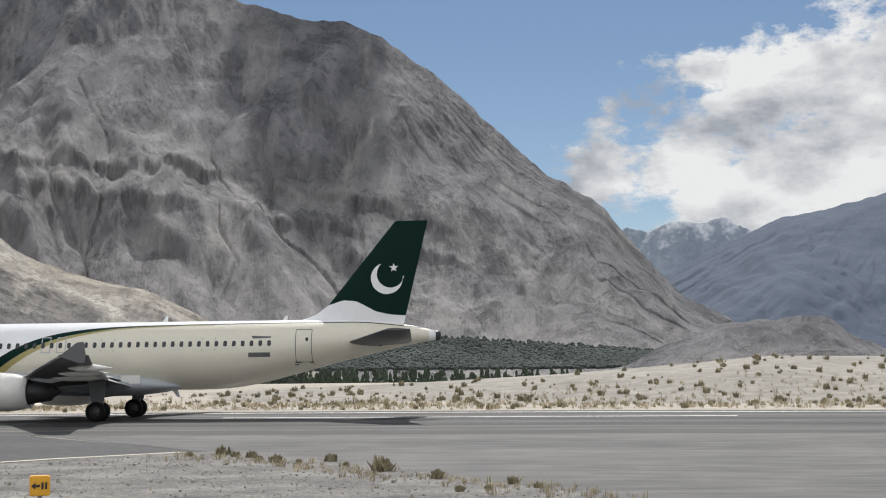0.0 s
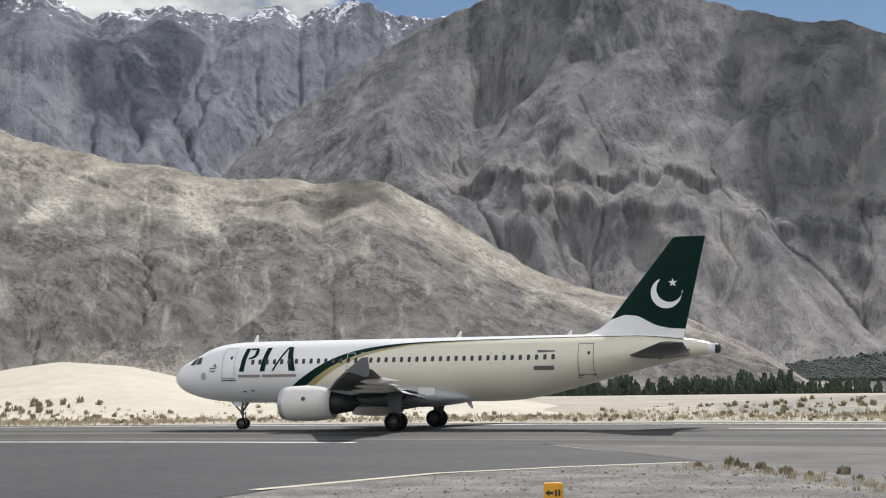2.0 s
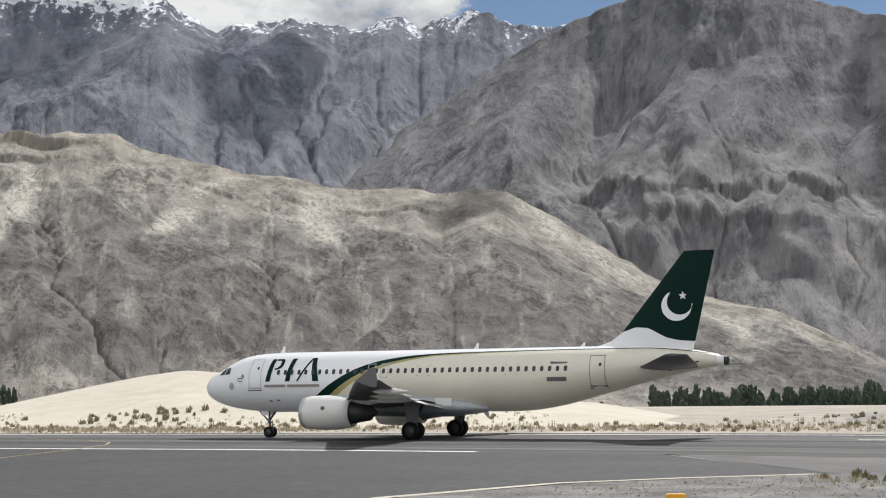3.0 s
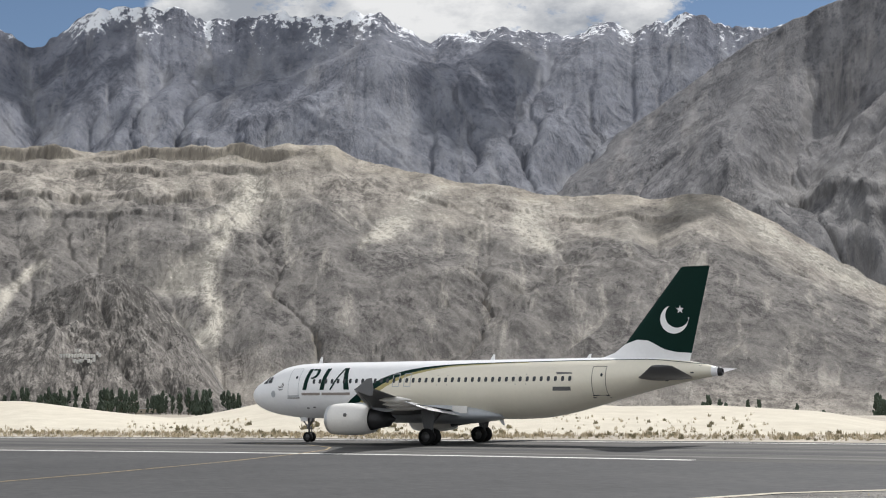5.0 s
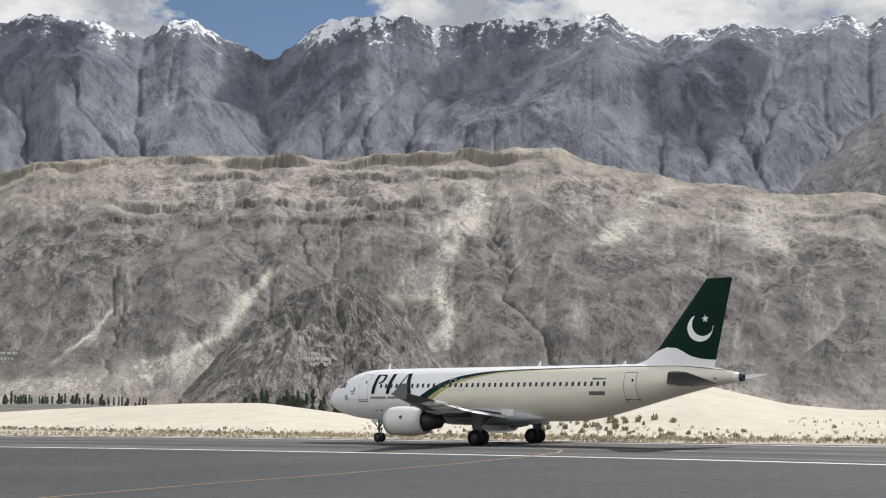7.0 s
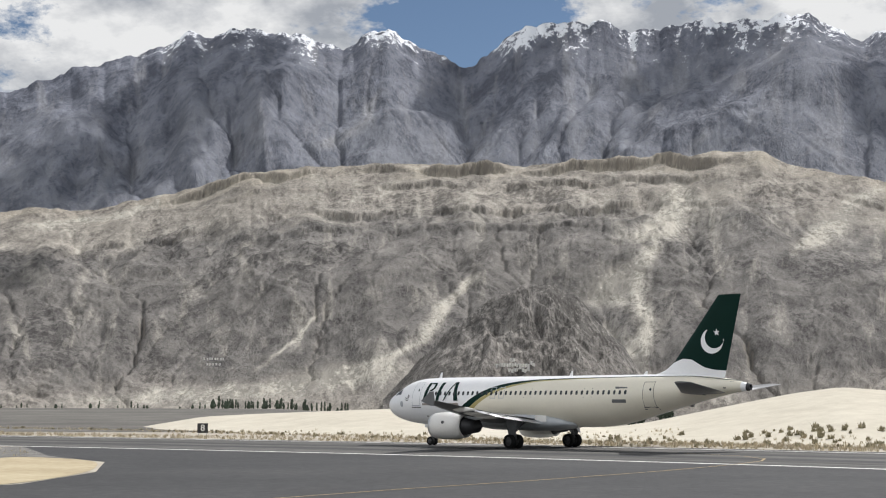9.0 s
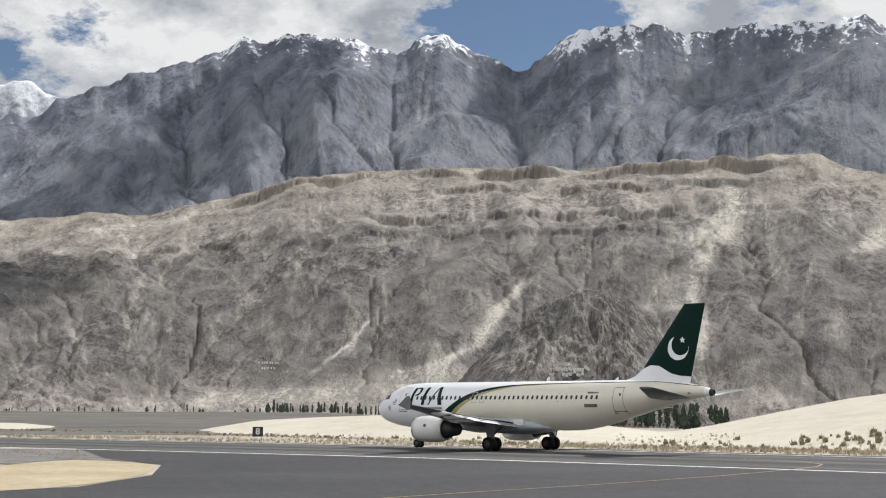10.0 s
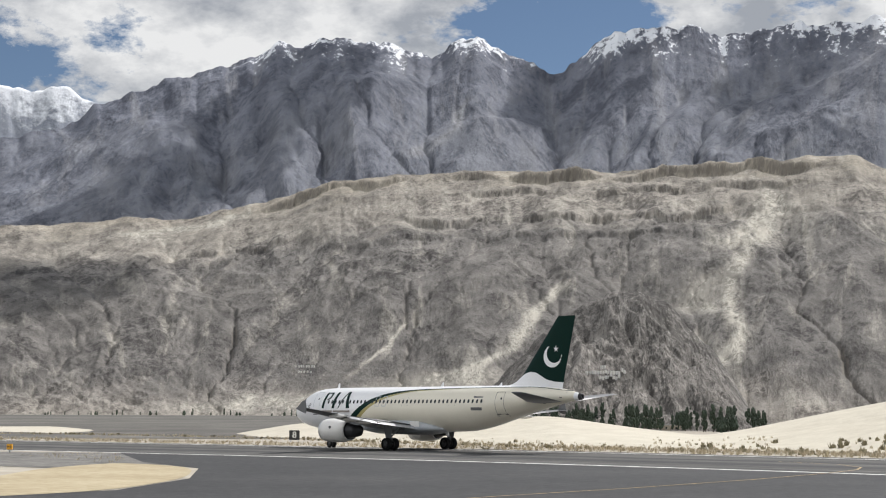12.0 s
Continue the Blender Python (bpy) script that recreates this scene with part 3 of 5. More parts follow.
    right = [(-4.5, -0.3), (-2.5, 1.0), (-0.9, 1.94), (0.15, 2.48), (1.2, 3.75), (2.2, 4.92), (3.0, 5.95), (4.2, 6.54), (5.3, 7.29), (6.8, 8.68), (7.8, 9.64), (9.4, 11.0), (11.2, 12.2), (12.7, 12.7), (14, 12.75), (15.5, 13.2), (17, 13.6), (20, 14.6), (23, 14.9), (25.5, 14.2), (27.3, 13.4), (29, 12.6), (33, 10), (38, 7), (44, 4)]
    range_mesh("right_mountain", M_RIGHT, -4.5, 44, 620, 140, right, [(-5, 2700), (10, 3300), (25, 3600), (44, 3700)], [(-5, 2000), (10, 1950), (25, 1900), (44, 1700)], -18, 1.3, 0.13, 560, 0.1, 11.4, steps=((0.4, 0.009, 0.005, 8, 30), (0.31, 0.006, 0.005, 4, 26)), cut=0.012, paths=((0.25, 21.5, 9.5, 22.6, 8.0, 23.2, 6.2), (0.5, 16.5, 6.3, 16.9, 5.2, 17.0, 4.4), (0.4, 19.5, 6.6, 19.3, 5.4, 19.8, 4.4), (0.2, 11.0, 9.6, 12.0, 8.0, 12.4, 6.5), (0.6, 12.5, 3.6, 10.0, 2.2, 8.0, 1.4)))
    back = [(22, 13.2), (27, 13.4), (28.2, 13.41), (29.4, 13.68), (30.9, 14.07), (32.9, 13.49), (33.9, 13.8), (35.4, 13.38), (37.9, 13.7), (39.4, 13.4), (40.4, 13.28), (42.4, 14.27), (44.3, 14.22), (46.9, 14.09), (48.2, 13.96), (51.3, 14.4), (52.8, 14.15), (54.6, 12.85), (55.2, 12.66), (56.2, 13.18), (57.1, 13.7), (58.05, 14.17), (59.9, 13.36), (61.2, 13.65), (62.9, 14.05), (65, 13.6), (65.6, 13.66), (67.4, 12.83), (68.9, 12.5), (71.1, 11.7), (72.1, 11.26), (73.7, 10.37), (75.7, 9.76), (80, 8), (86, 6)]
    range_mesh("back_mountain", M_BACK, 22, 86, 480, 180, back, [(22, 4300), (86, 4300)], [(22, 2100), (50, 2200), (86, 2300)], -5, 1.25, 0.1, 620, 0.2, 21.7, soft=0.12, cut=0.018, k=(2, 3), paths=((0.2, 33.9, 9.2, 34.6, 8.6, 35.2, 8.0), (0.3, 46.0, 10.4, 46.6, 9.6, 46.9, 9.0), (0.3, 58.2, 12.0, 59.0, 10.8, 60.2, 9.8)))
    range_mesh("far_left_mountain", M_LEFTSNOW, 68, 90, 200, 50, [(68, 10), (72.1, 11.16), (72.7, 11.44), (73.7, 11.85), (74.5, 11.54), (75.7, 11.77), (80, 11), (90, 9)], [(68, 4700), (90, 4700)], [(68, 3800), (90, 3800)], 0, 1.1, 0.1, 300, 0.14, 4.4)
    range_mesh("far_hazed_mountain", M_FAR, -20, 2.5, 240, 70, [(-20, 7), (-12, 6.6), (-7.35, 5.98), (-6, 5.62), (-4.8, 5.36), (-3.6, 5.19), (-2.6, 4.71), (-0.9, 3.92), (0.45, 3.22), (2.5, 2)], [(-20, 4300), (3, 4300)], [(-20, 2700), (3, 2700)], -20, 1.1, 0.1, 500, 0.06, 33.1, grain=0.5)
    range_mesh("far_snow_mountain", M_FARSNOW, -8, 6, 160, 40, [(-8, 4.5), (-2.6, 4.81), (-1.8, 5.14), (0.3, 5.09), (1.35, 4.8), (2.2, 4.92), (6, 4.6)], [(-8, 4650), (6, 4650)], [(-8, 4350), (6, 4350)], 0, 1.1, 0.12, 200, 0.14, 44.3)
    range_mesh("tan_bluff", M_RIGHT, -12, 3.5, 180, 40, [(-12, 0.2), (-7.2, 0.31), (-5.9, 0.94), (-5.3, 1.6), (-3, 1.5), (-1.5, 1.35), (0.5, 0.7), (2, -0.1), (3.5, -0.6)], [(-12, 1960), (1, 1960)], [(-12, 1600), (1, 1600)], -18, 1.0, 0.3, 150, 0.08, 55.2)

build_terrain()

# ---- airfield surfaces ----


def sheet(name, pts, z, material, label, rounds=0):
    """A flat piece of ground from its outline, whose corners may be rounded."""
    for _ in range(rounds):
        pts = [(p[0] * k + q[0] * (1 - k), p[1] * k + q[1] * (1 - k)) for p, q in zip(pts, pts[1:] + pts[:1]) for k in (0.78, 0.22)]
    bm = bmesh.new()
    f = bm.faces.new([bm.verts.new((x, y, z)) for x, y in pts])
    if f.normal.z < 0 or f.calc_area() and (f.normal_update() or f.normal.z < 0):
        f.normal_flip()
    bmesh.ops.triangulate(bm, faces=bm.faces[:])
    me = bpy.data.meshes.new(name)
    bm.to_mesh(me)
    bm.free()
    me.materials.append(material)
    return tagged(new(name, me), label, kind="structure")


def curve_y(x, table):
    return float(smooth_interp(np.array(x, float), table, 6.0))


NEAR = [(-230, -5), (-160, 26), (-124, 43.6), (-112, 49), (-94, 56.4), (-79, 60.8), (-64, 65), (-48, 67.6), (-30, 69), (0, 69.5), (80, 69)]
FAR = [(-320, -10), (-177, 54), (-120, 78.5), (-91, 87), (-80, 90), (-60, 95), (-31, 100), (-8, 99.8), (10, 97.5), (40, 93), (90, 84)]
xs = np.linspace(-300, 90, 131)


def strip(name, lo, hi, z, material, label, x0=-300, x1=90):
    """A strip of pavement between two lines that follow the runway."""
    q = [x for x in xs if x0 <= x <= x1]
    P = np.array([[(x, lo(x), z) for x in q], [(x, hi(x), z) for x in q]])
    return tagged(grid_mesh(name, P, material, False), label, kind="structure")


near_y, far_y = (lambda x: curve_y(x, NEAR)), (lambda x: curve_y(x, FAR))
sheet("apron", [(-300, -120), (90, -120), (90, 68), (-300, 68)], 0.012, M_GROUND, "sandy ground inside the airfield")
strip("runway", near_y, lambda x: far_y(x) + 3.5, 0.03, M_RUNWAY, "worn grey tarmac runway with dark wheel streaks")
sheet("old_apron", [(-31, 69.8), (-17.5, 55.6), (-3, 38.6), (4, 28), (16, -10), (90, -10), (90, 69.2), (0, 69.7)], 0.026, M_OLDTAR, "pale worn tarmac apron")
sheet("taxiway", [(-125, 43.0), (-112, 48.8), (-94, 56.3), (-79, 60.7), (-64, 65), (-48, 67.6), (-31, 69.2), (-17.5, 55.6), (-21.6, 51), (-24.3, 46.6), (-26, 39.3), (-24, 22), (-14, -14), (-56, -14), (-60, 14), (-64, 21.8), (-74, 29), (-87.6, 34.9), (-100, 36), (-115, 38)], 0.028, M_NEWTAR, "dark new tarmac taxiway")
sheet("sand_patch", [(-87.6, 34.6), (-94, 35.2), (-100, 33.8), (-92, 27), (-82, 21.6), (-61, 12), (-61, 16), (-64, 21.6), (-74, 28.8)], 0.034, M_YSAND, "patch of yellow sand beside the taxiway", 3)
sheet("gravel_island", [(-17.6, 55.4), (-18.6, 54.8), (-21.4, 51), (-24.1, 46.6), (-25.8, 39.3), (-23.8, 22), (-14, -13), (15.6, -10), (3.8, 28), (-3.1, 38.6), (-9, 46.8), (-14.5, 53.2)], 0.040, M_GRAVEL, "grey gravel island with dry weeds between the taxiways")
sheet("gravel_verge", [(-133, 35), (-124.5, 42.6), (-100, 35.9), (-94, 35.6), (-100, 33.8), (-92, 27), (-110, 20)], 0.032, M_GRAVEL, "grey gravel verge of the taxiway")


def band(name, pts, width, z, material, label):
    """A painted line along a few points."""
    pts = [Vector((x, y, 0)) for x, y in pts]
    P = np.zeros((2, len(pts), 3))
    for i, p in enumerate(pts):
        d = (pts[min(i + 1, len(pts) - 1)] - pts[max(i - 1, 0)]).normalized()
        s = Vector((-d.y, d.x, 0)) * width / 2
        P[1, i], P[0, i] = (p.x + s.x, p.y + s.y, z), (p.x - s.x, p.y - s.y, z)
    return tagged(grid_mesh(name, P, material, False), label, kind="structure")


for f, w, m in ((0.16, 1.6, M_OLDTAR), (0.36, 3.2, M_NEWTAR), (0.5, 1.2, M_OLDTAR), (0.62, 2.4, M_NEWTAR), (0.8, 1.4, M_OLDTAR)):
    band("runway_streak", [(x, near_y(x) + (far_y(x) - near_y(x)) * f + 0.25 * math.sin(x * 0.21 + f * 9)) for x in np.linspace(-290, 60, 120)], w, 0.033 + f * 0.002, m, "worn streak along the runway tarmac")
band("runway_marking_near", [(x, near_y(x) + 0.5) for x in np.linspace(-230, -41, 60)], 0.8, 0.038, M_LINE, "worn white runway edge line")
band("runway_marking_far", [(x, far_y(x)) for x in np.linspace(-300, 90, 110)], 0.7, 0.038, M_LINE, "worn white runway edge line")
band("runway_marking_mid", [(x, 91.2 - 0.004 * x) for x in np.linspace(-28, 3, 12)], 0.6, 0.038, M_LINE, "worn white runway line")
band("taxiway_marking", [(-40, 5), (-48.9, 25.4), (-52.3, 33.6), (-55.3, 42.2), (-60.3, 54.3), (-63.2, 60.2), (-65.8, 65.4), (-69.0, 70.6), (-72, 74), (-77, 77), (-84, 78)], 0.16, 0.042, M_YLINE, "thin yellow taxiway centre line")
band("kerb_sand", [(-26.2, 38), (-24.6, 46.7), (-21.8, 51.2), (-18.4, 55.2)], 0.5, 0.048, M_DUNE, "strip of blown pale sand along the tarmac edge")

# ---- helpers for things ----


def thing(name, label, category, group="", at=None):
    e = tagged(new(name), label, category, group)
    if at is not None:
        e.matrix_world = at
    return e


def part(name, bm, material, parent, label=""):
    """One mesh under a thing or a part."""
    me = bpy.data.meshes.new(name)
    if isinstance(bm, bpy.types.Mesh):
        me = bm
    else:
        bm.to_mesh(me)
        bm.free()
        for m in material if isinstance(material, list) else [material]:
            me.materials.append(m)
    ob = new(name, me)
    ob.parent = parent
    return tagged(ob, label) if label else ob


def loft(rings, cap=True, smooth=True):
    """A skin over closed rings of points."""
    bm = bmesh.new()
    vs = [[bm.verts.new(p) for p in ring] for ring in rings]
    n = len(vs[0])
    for a, b in zip(vs, vs[1:]):
        for i in range(n):
            bm.faces.new((a[i], a[(i + 1) % n], b[(i + 1) % n], b[i])).smooth = smooth
    if cap:
        bm.faces.new(vs[0])
        bm.faces.new(vs[-1])
    bmesh.ops.recalc_face_normals(bm, faces=bm.faces[:])
    return bm


def lathe(profile, axis="x", n=28, center=(0, 0, 0), cap=False):
    """A body turned round the x or y axis from (along, radius)."""
    rings = []
    for a, r in profile:
        ring = []
        for k in range(n):
            c, s = math.cos(2 * math.pi * k / n) * r, math.sin(2 * math.pi * k / n) * r
            ring.append((center[0] + a, center[1] + c, center[2] + s) if axis == "x" else (center[0] + c, center[1] + a, center[2] + s))
        rings.append(ring)
    return loft(rings, cap)


def box(size, center=(0, 0, 0), bevel=0.0, taper=1.0):
    bm = bmesh.new()
    bmesh.ops.create_cube(bm, size=1)
    for v in bm.verts:
        k = taper if v.co.z > 0 else 1
        v.co = Vector((v.co.x * size[0] * k + center[0], v.co.y * size[1] * k + center[1], v.co.z * size[2] + center[2]))
    if bevel:
        bmesh.ops.bevel(bm, geom=bm.edges[:], offset=bevel, segments=2, affect="EDGES")
    return bm


def rod(p, q, r, n=10):
    p, q = Vector(p), Vector(q)
    m = (q - p).to_track_quat("Z", "Y").to_matrix()
    rings = [[tuple(o + m @ Vector((math.cos(2 * math.pi * k / n) * r, math.sin(2 * math.pi * k / n) * r, 0))) for k in range(n)] for o in (p, q)]
    return loft(rings)


def merge(*bms):
    out = bmesh.new()
    for b in bms:
        me = bpy.data.meshes.new("t")
        b.to_mesh(me)
        b.free()
        out.from_mesh(me)
        bpy.data.meshes.remove(me)
    return out


# ---- airliner ----
GEAR = 17.71
STATIONS = [(0, 3.56, 3.44, 0.06), (0.06, 3.75, 3.24, 0.28), (0.2, 3.97, 3.02, 0.5), (0.5, 4.26, 2.74, 0.83), (1.0, 4.57, 2.47, 1.12), (1.6, 4.86, 2.26, 1.37), (2.1, 5.10, 2.13, 1.52), (2.6, 5.36, 2.03, 1.64), (3.2, 5.58, 1.94, 1.76), (4.2, 5.78, 1.84, 1.88), (5.5, 5.87, 1.78, 1.95), (7, 5.9, 1.76, 1.975), (10, 5.9, 1.76, 1.975), (14, 5.9, 1.76, 1.975), (18, 5.9, 1.76, 1.975), (23, 5.9, 1.76, 1.975), (25, 5.9, 1.86, 1.97), (27, 5.9, 2.2, 1.93), (29, 5.9, 2.7, 1.8), (31, 5.88, 3.22, 1.55), (33, 5.82, 3.72, 1.22), (35, 5.62, 4.18, 0.82), (36.4, 5.36, 4.46, 0.5), (37.3, 5.14, 4.58, 0.3)]
_sx = np.array([q[0] for q in STATIONS])


def _hermite(a, k):
    """Smooth value of column k of the stations at a."""
    y = np.array([q[k] for q in STATIONS])
    i = int(np.clip(np.searchsorted(_sx, a) - 1, 0, len(_sx) - 2))
    d = np.gradient(y, _sx)
    h = _sx[i + 1] - _sx[i]
    t = (a - _sx[i]) / h
    d0 = (y[i + 1] - y[i]) / h
    m0, m1 = (np.clip(d[j], min(0, 3 * d0), max(0, 3 * d0)) for j in (i, i + 1))
    return (2 * t**3 - 3 * t**2 + 1) * y[i] + (t**3 - 2 * t**2 + t) * h * m0 + (-2 * t**3 + 3 * t**2) * y[i + 1] + (t**3 - t**2) * h * m1


def section(a):
    top, bot, hw = (_hermite(a, k) for k in (1, 2, 3))
    return (top + bot) / 2, (top - bot) / 2, hw


def skin_y(a, z, out=0.0):
    """Half-width of the fuselage at a station and height."""
    c, hh, hw = section(a)
    return hw * math.sqrt(max(0.0, 1 - ((z - c) / hh) ** 2)) + out


def patch(lo, hi, a0, a1, side, n=40, m=8, out=0.006):
    """Paint on the fuselage side between two height curves."""
    bm = bmesh.new()
    g = []
    for a in np.linspace(a0, a1, n):
        c, hh, hw = section(a)
        z0, z1 = max(lo(a), c - hh * 0.999), min(hi(a), c + hh * 0.999)
        t0, t1 = math.asin(max(-1, min(1, (z0 - c) / hh))), math.asin(max(-1, min(1, (z1 - c) / hh)))
        if t1 < t0:
            t1 = t0
        g.append([bm.verts.new((a - GEAR, side * (hw * math.cos(t) + out * math.cos(t)), c + hh * math.sin(t) + out * math.sin(t))) for t in np.linspace(t0, t1, m)])
    for p, q in zip(g, g[1:]):
        for i in range(m - 1):
            f = bm.faces.new((p[i], q[i], q[i + 1], p[i + 1]) if side < 0 else (p[i], p[i + 1], q[i + 1], q[i]))
            f.smooth = True
    bmesh.ops.remove_doubles(bm, verts=bm.verts[:], dist=0.0005)
    return bm


def decal(outline, side, out=0.03):
    """A flat mark of (a, z) corners laid on the fuselage side, cut fine enough to follow it."""
    bm = bmesh.new()
    bm.faces.new([bm.verts.new((a, 0, z)) for a, z in outline])
    for z in np.arange(2.0, 6.0, 0.12):
        bmesh.ops.bisect_plane(bm, geom=bm.verts[:] + bm.edges[:] + bm.faces[:], plane_co=(0, 0, z), plane_no=(0, 0, 1))
    for v in bm.verts:
        v.co = (v.co.x - GEAR, side * skin_y(v.co.x, v.co.z, out), v.co.z)
    bmesh.ops.recalc_face_normals(bm, faces=bm.faces[:])
    return bm


def surface(name, parent, stations, material, label=""):
    """A wing-like part: stations of (a, b, z, chord, thickness)."""
    prof = [(0, 0), (0.02, 0.3), (0.08, 0.62), (0.25, 0.95), (0.45, 1), (0.7, 0.62), (1, 0.03)]
    rings = []
    for a, b, z, chord, th, *droop in stations:
        k = droop[0] * chord if droop else 0
        ring = [(a + x * chord - GEAR, b, z + y * th / 2 - x * k) for x, y in prof] + [(a + x * chord - GEAR, b, z - y * th / 2 * 0.8 - x * k) for x, y in prof[:0:-1]]
        rings.append(ring)
    return part(name, loft(rings), material, parent, label)


def wheel(name, parent, at, r, w):
    tyre = lathe([(-w / 2, r * 0.62), (-w / 2, r * 0.86), (-w * 0.38, r * 0.97), (0, r), (w * 0.38, r * 0.97), (w / 2, r * 0.86), (w / 2, r * 0.62)], "y", 26)
    ob = part(name, tyre, M_TYRE, parent, "black rubber tyre on a grey rim")
    ob.location = at
    hub = lathe([(-w * 0.42, 0.02), (-w * 0.44, r * 0.3), (-w * 0.3, r * 0.35), (-w * 0.36, r * 0.63), (w * 0.36, r * 0.63), (w * 0.3, r * 0.35), (w * 0.44, r * 0.3), (w * 0.42, 0.02)], "y", 20)
    rim = part("rim", hub, M_RIM, ob, "grey metal rim")
    for k in range(5):
        t = 2 * math.pi * k / 5
        for s in (-1, 1):
            part("bolt", box((0.04, 0.03, 0.04), (math.cos(t) * r * 0.48, s * w * 0.36, math.sin(t) * r * 0.48)), M_DARK, rim)
    return ob


WHEELS = []


def airliner():
    plane = thing("airliner", "white and cream airliner with dark green tail on the runway", "airplane")
    stations = sorted(set(np.concatenate([np.linspace(0, 0.5, 8), np.linspace(0.5, 7, 30), np.linspace(7, 23, 18), np.linspace(23, 37.3, 34)]).round(3)))
    rings = []
    for a in stations:
        c, hh, hw = section(a)
        rings.append([(a - GEAR, hw * math.cos(2 * math.pi * k / 128), c + hh * math.sin(2 * math.pi * k / 128)) for k in range(128)])
    body = part("fuselage", loft(rings), M_WHITE, plane, "white painted fuselage")
    tail_ring = lathe([(0, 0.3), (0.1, 0.3), (0.27, 0.24), (0.27, 0.16), (0.05, 0.14)], "x", 20, (37.3 - GEAR, 0, 4.86))
    part("exhaust_cone", tail_ring, M_DARK, plane, "dark metal tail exhaust")
    # livery
    sweep = [(8.25, 1.8), (9.0, 2.45), (10.0, 3.2), (11.0, 3.85), (12.0, 4.4), (13.0, 4.82), (14.0, 5.12), (15.5, 5.38), (17.0, 5.53), (19.0, 5.62), (23, 5.68), (28, 5.72), (33, 5.72), (37, 5.3)]
    line = lambda a: float(smooth_interp(np.array(a), sweep, 0.7))
    wide = lambda a: float(np.interp(a, [8, 11, 13, 15, 18, 22, 37], [1.0, 0.62, 0.42, 0.25, 0.1, 0.05, 0.04]))
    for s in (-1, 1):
        part("cream_side", patch(lambda a: 1.0, lambda a: line(a - 0.8) - 0.02, 9.3, 36.9, s, 120, 40, 0.014), M_CREAM, body, "cream painted flank")
        part("cheat_line", patch(lambda a: line(a) - wide(a), line, 8.3, 36.9, s, 120, 10, 0.024), M_GREEN, body, "dark green sweeping stripe")
        part("gold_line", patch(lambda a: line(a) - wide(a) * 1.75, lambda a: line(a) - wide(a) - 0.005, 8.9, 24, s, 90, 8, 0.02), M_GOLD, body, "olive gold stripe")
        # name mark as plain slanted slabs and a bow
        for pts in ([(5.77, 3.88), (6.12, 3.88), (6.36, 5.43), (6.04, 5.43)], [(7.3, 3.88), (7.66, 3.88), (7.95, 5.45), (7.6, 5.45)], [(8.16, 3.88), (8.3, 3.88), (9.28, 5.47), (9.13, 5.47)], [(9.42, 3.88), (9.9, 3.88), (9.5, 5.47), (9.18, 5.47)],
                    [(6.4, 5.31), (6.8, 5.31), (6.92, 5.43), (6.4, 5.43)], [(6.8, 5.31), (6.8, 5.0), (7.05, 5.0), (7.06, 5.3), (6.92, 5.43)], [(6.8, 5.0), (6.6, 4.84), (6.68, 4.72), (6.9, 4.8), (7.05, 5.0)], [(6.4, 4.78), (6.42, 4.68), (6.68, 4.72), (6.6, 4.84)]):
            part("name_mark", decal(pts, s), M_GREEN, body, "dark green name mark")
        for a0, a1 in ((5.69, 7.33), (7.49, 9.95)):
            part("name_bar", decal([(a0, 3.49), (a1, 3.49), (a1, 3.67), (a0, 3.67)], s), M_NAME, body, "thin brown-grey bar of lettering")
        part("registration_bar", decal([(26.25, 3.68), (27.55, 3.68), (27.55, 3.95), (26.25, 3.95)], s), M_TEXT, body, "dark registration bar")
        part("script_bar", decal([(26.5, 4.78), (27.6, 4.82), (27.6, 4.9), (26.4, 4.95)], s), M_TEXT, body, "small dark script mark")
        for pts in ([(3.38, 4.02), (3.62, 3.86), (3.92, 3.92), (3.9, 3.98), (3.64, 3.94)], [(3.4, 4.2), (3.56, 4.05), (3.95, 4.1), (3.94, 4.18), (3.6, 4.14)], [(3.72, 4.2), (3.84, 4.42), (3.92, 4.4), (4.02, 4.2), (3.96, 4.16), (3.86, 4.28)]):
            part("nose_emblem", decal(pts, s), M_TEXT, body, "small dark curled emblem")
        part("radome_mark", decal([(2.95 + 0.22 * math.cos(t), 3.6 + 0.26 * math.sin(t)) for t in np.linspace(0, 2 * math.pi, 14)[:-1]], s), M_GREY, body, "round grey emblem")
        # cockpit windows
        for pts in ([(1.62, 4.35), (2.12, 4.40), (2.22, 4.86), (2.0, 4.92)], [(2.2, 4.40), (2.68, 4.42), (2.62, 4.88), (2.3, 4.88)]):
            part("cockpit_window", decal(pts, s, 0.034), M_GLASS, body, "dark cockpit window")
        # doors as raised frames
        for a0, z0, z1 in ((4.42, 3.46, 5.48), (29.05, 3.36, 5.3)):
            w = 0.98
            fr = []
            for pts in ([(a0, z0), (a0 + 0.035, z0), (a0 + 0.035, z1), (a0, z1)], [(a0 + w - 0.035, z0), (a0 + w, z0), (a0 + w, z1), (a0 + w - 0.035, z1)], [(a0, z1 - 0.035), (a0 + w, z1 - 0.035), (a0 + w, z1), (a0, z1)], [(a0 - 0.05, z0 - 0.06), (a0 + w + 0.05, z0 - 0.06), (a0 + w + 0.05, z0 + 0.02), (a0 - 0.05, z0 + 0.02)]):
                fr.append(decal(pts, s, 0.034))
            door = part("door", merge(*fr), M_SEAM if a0 > 20 else M_GREY, body, "cabin door outlined by its seam")
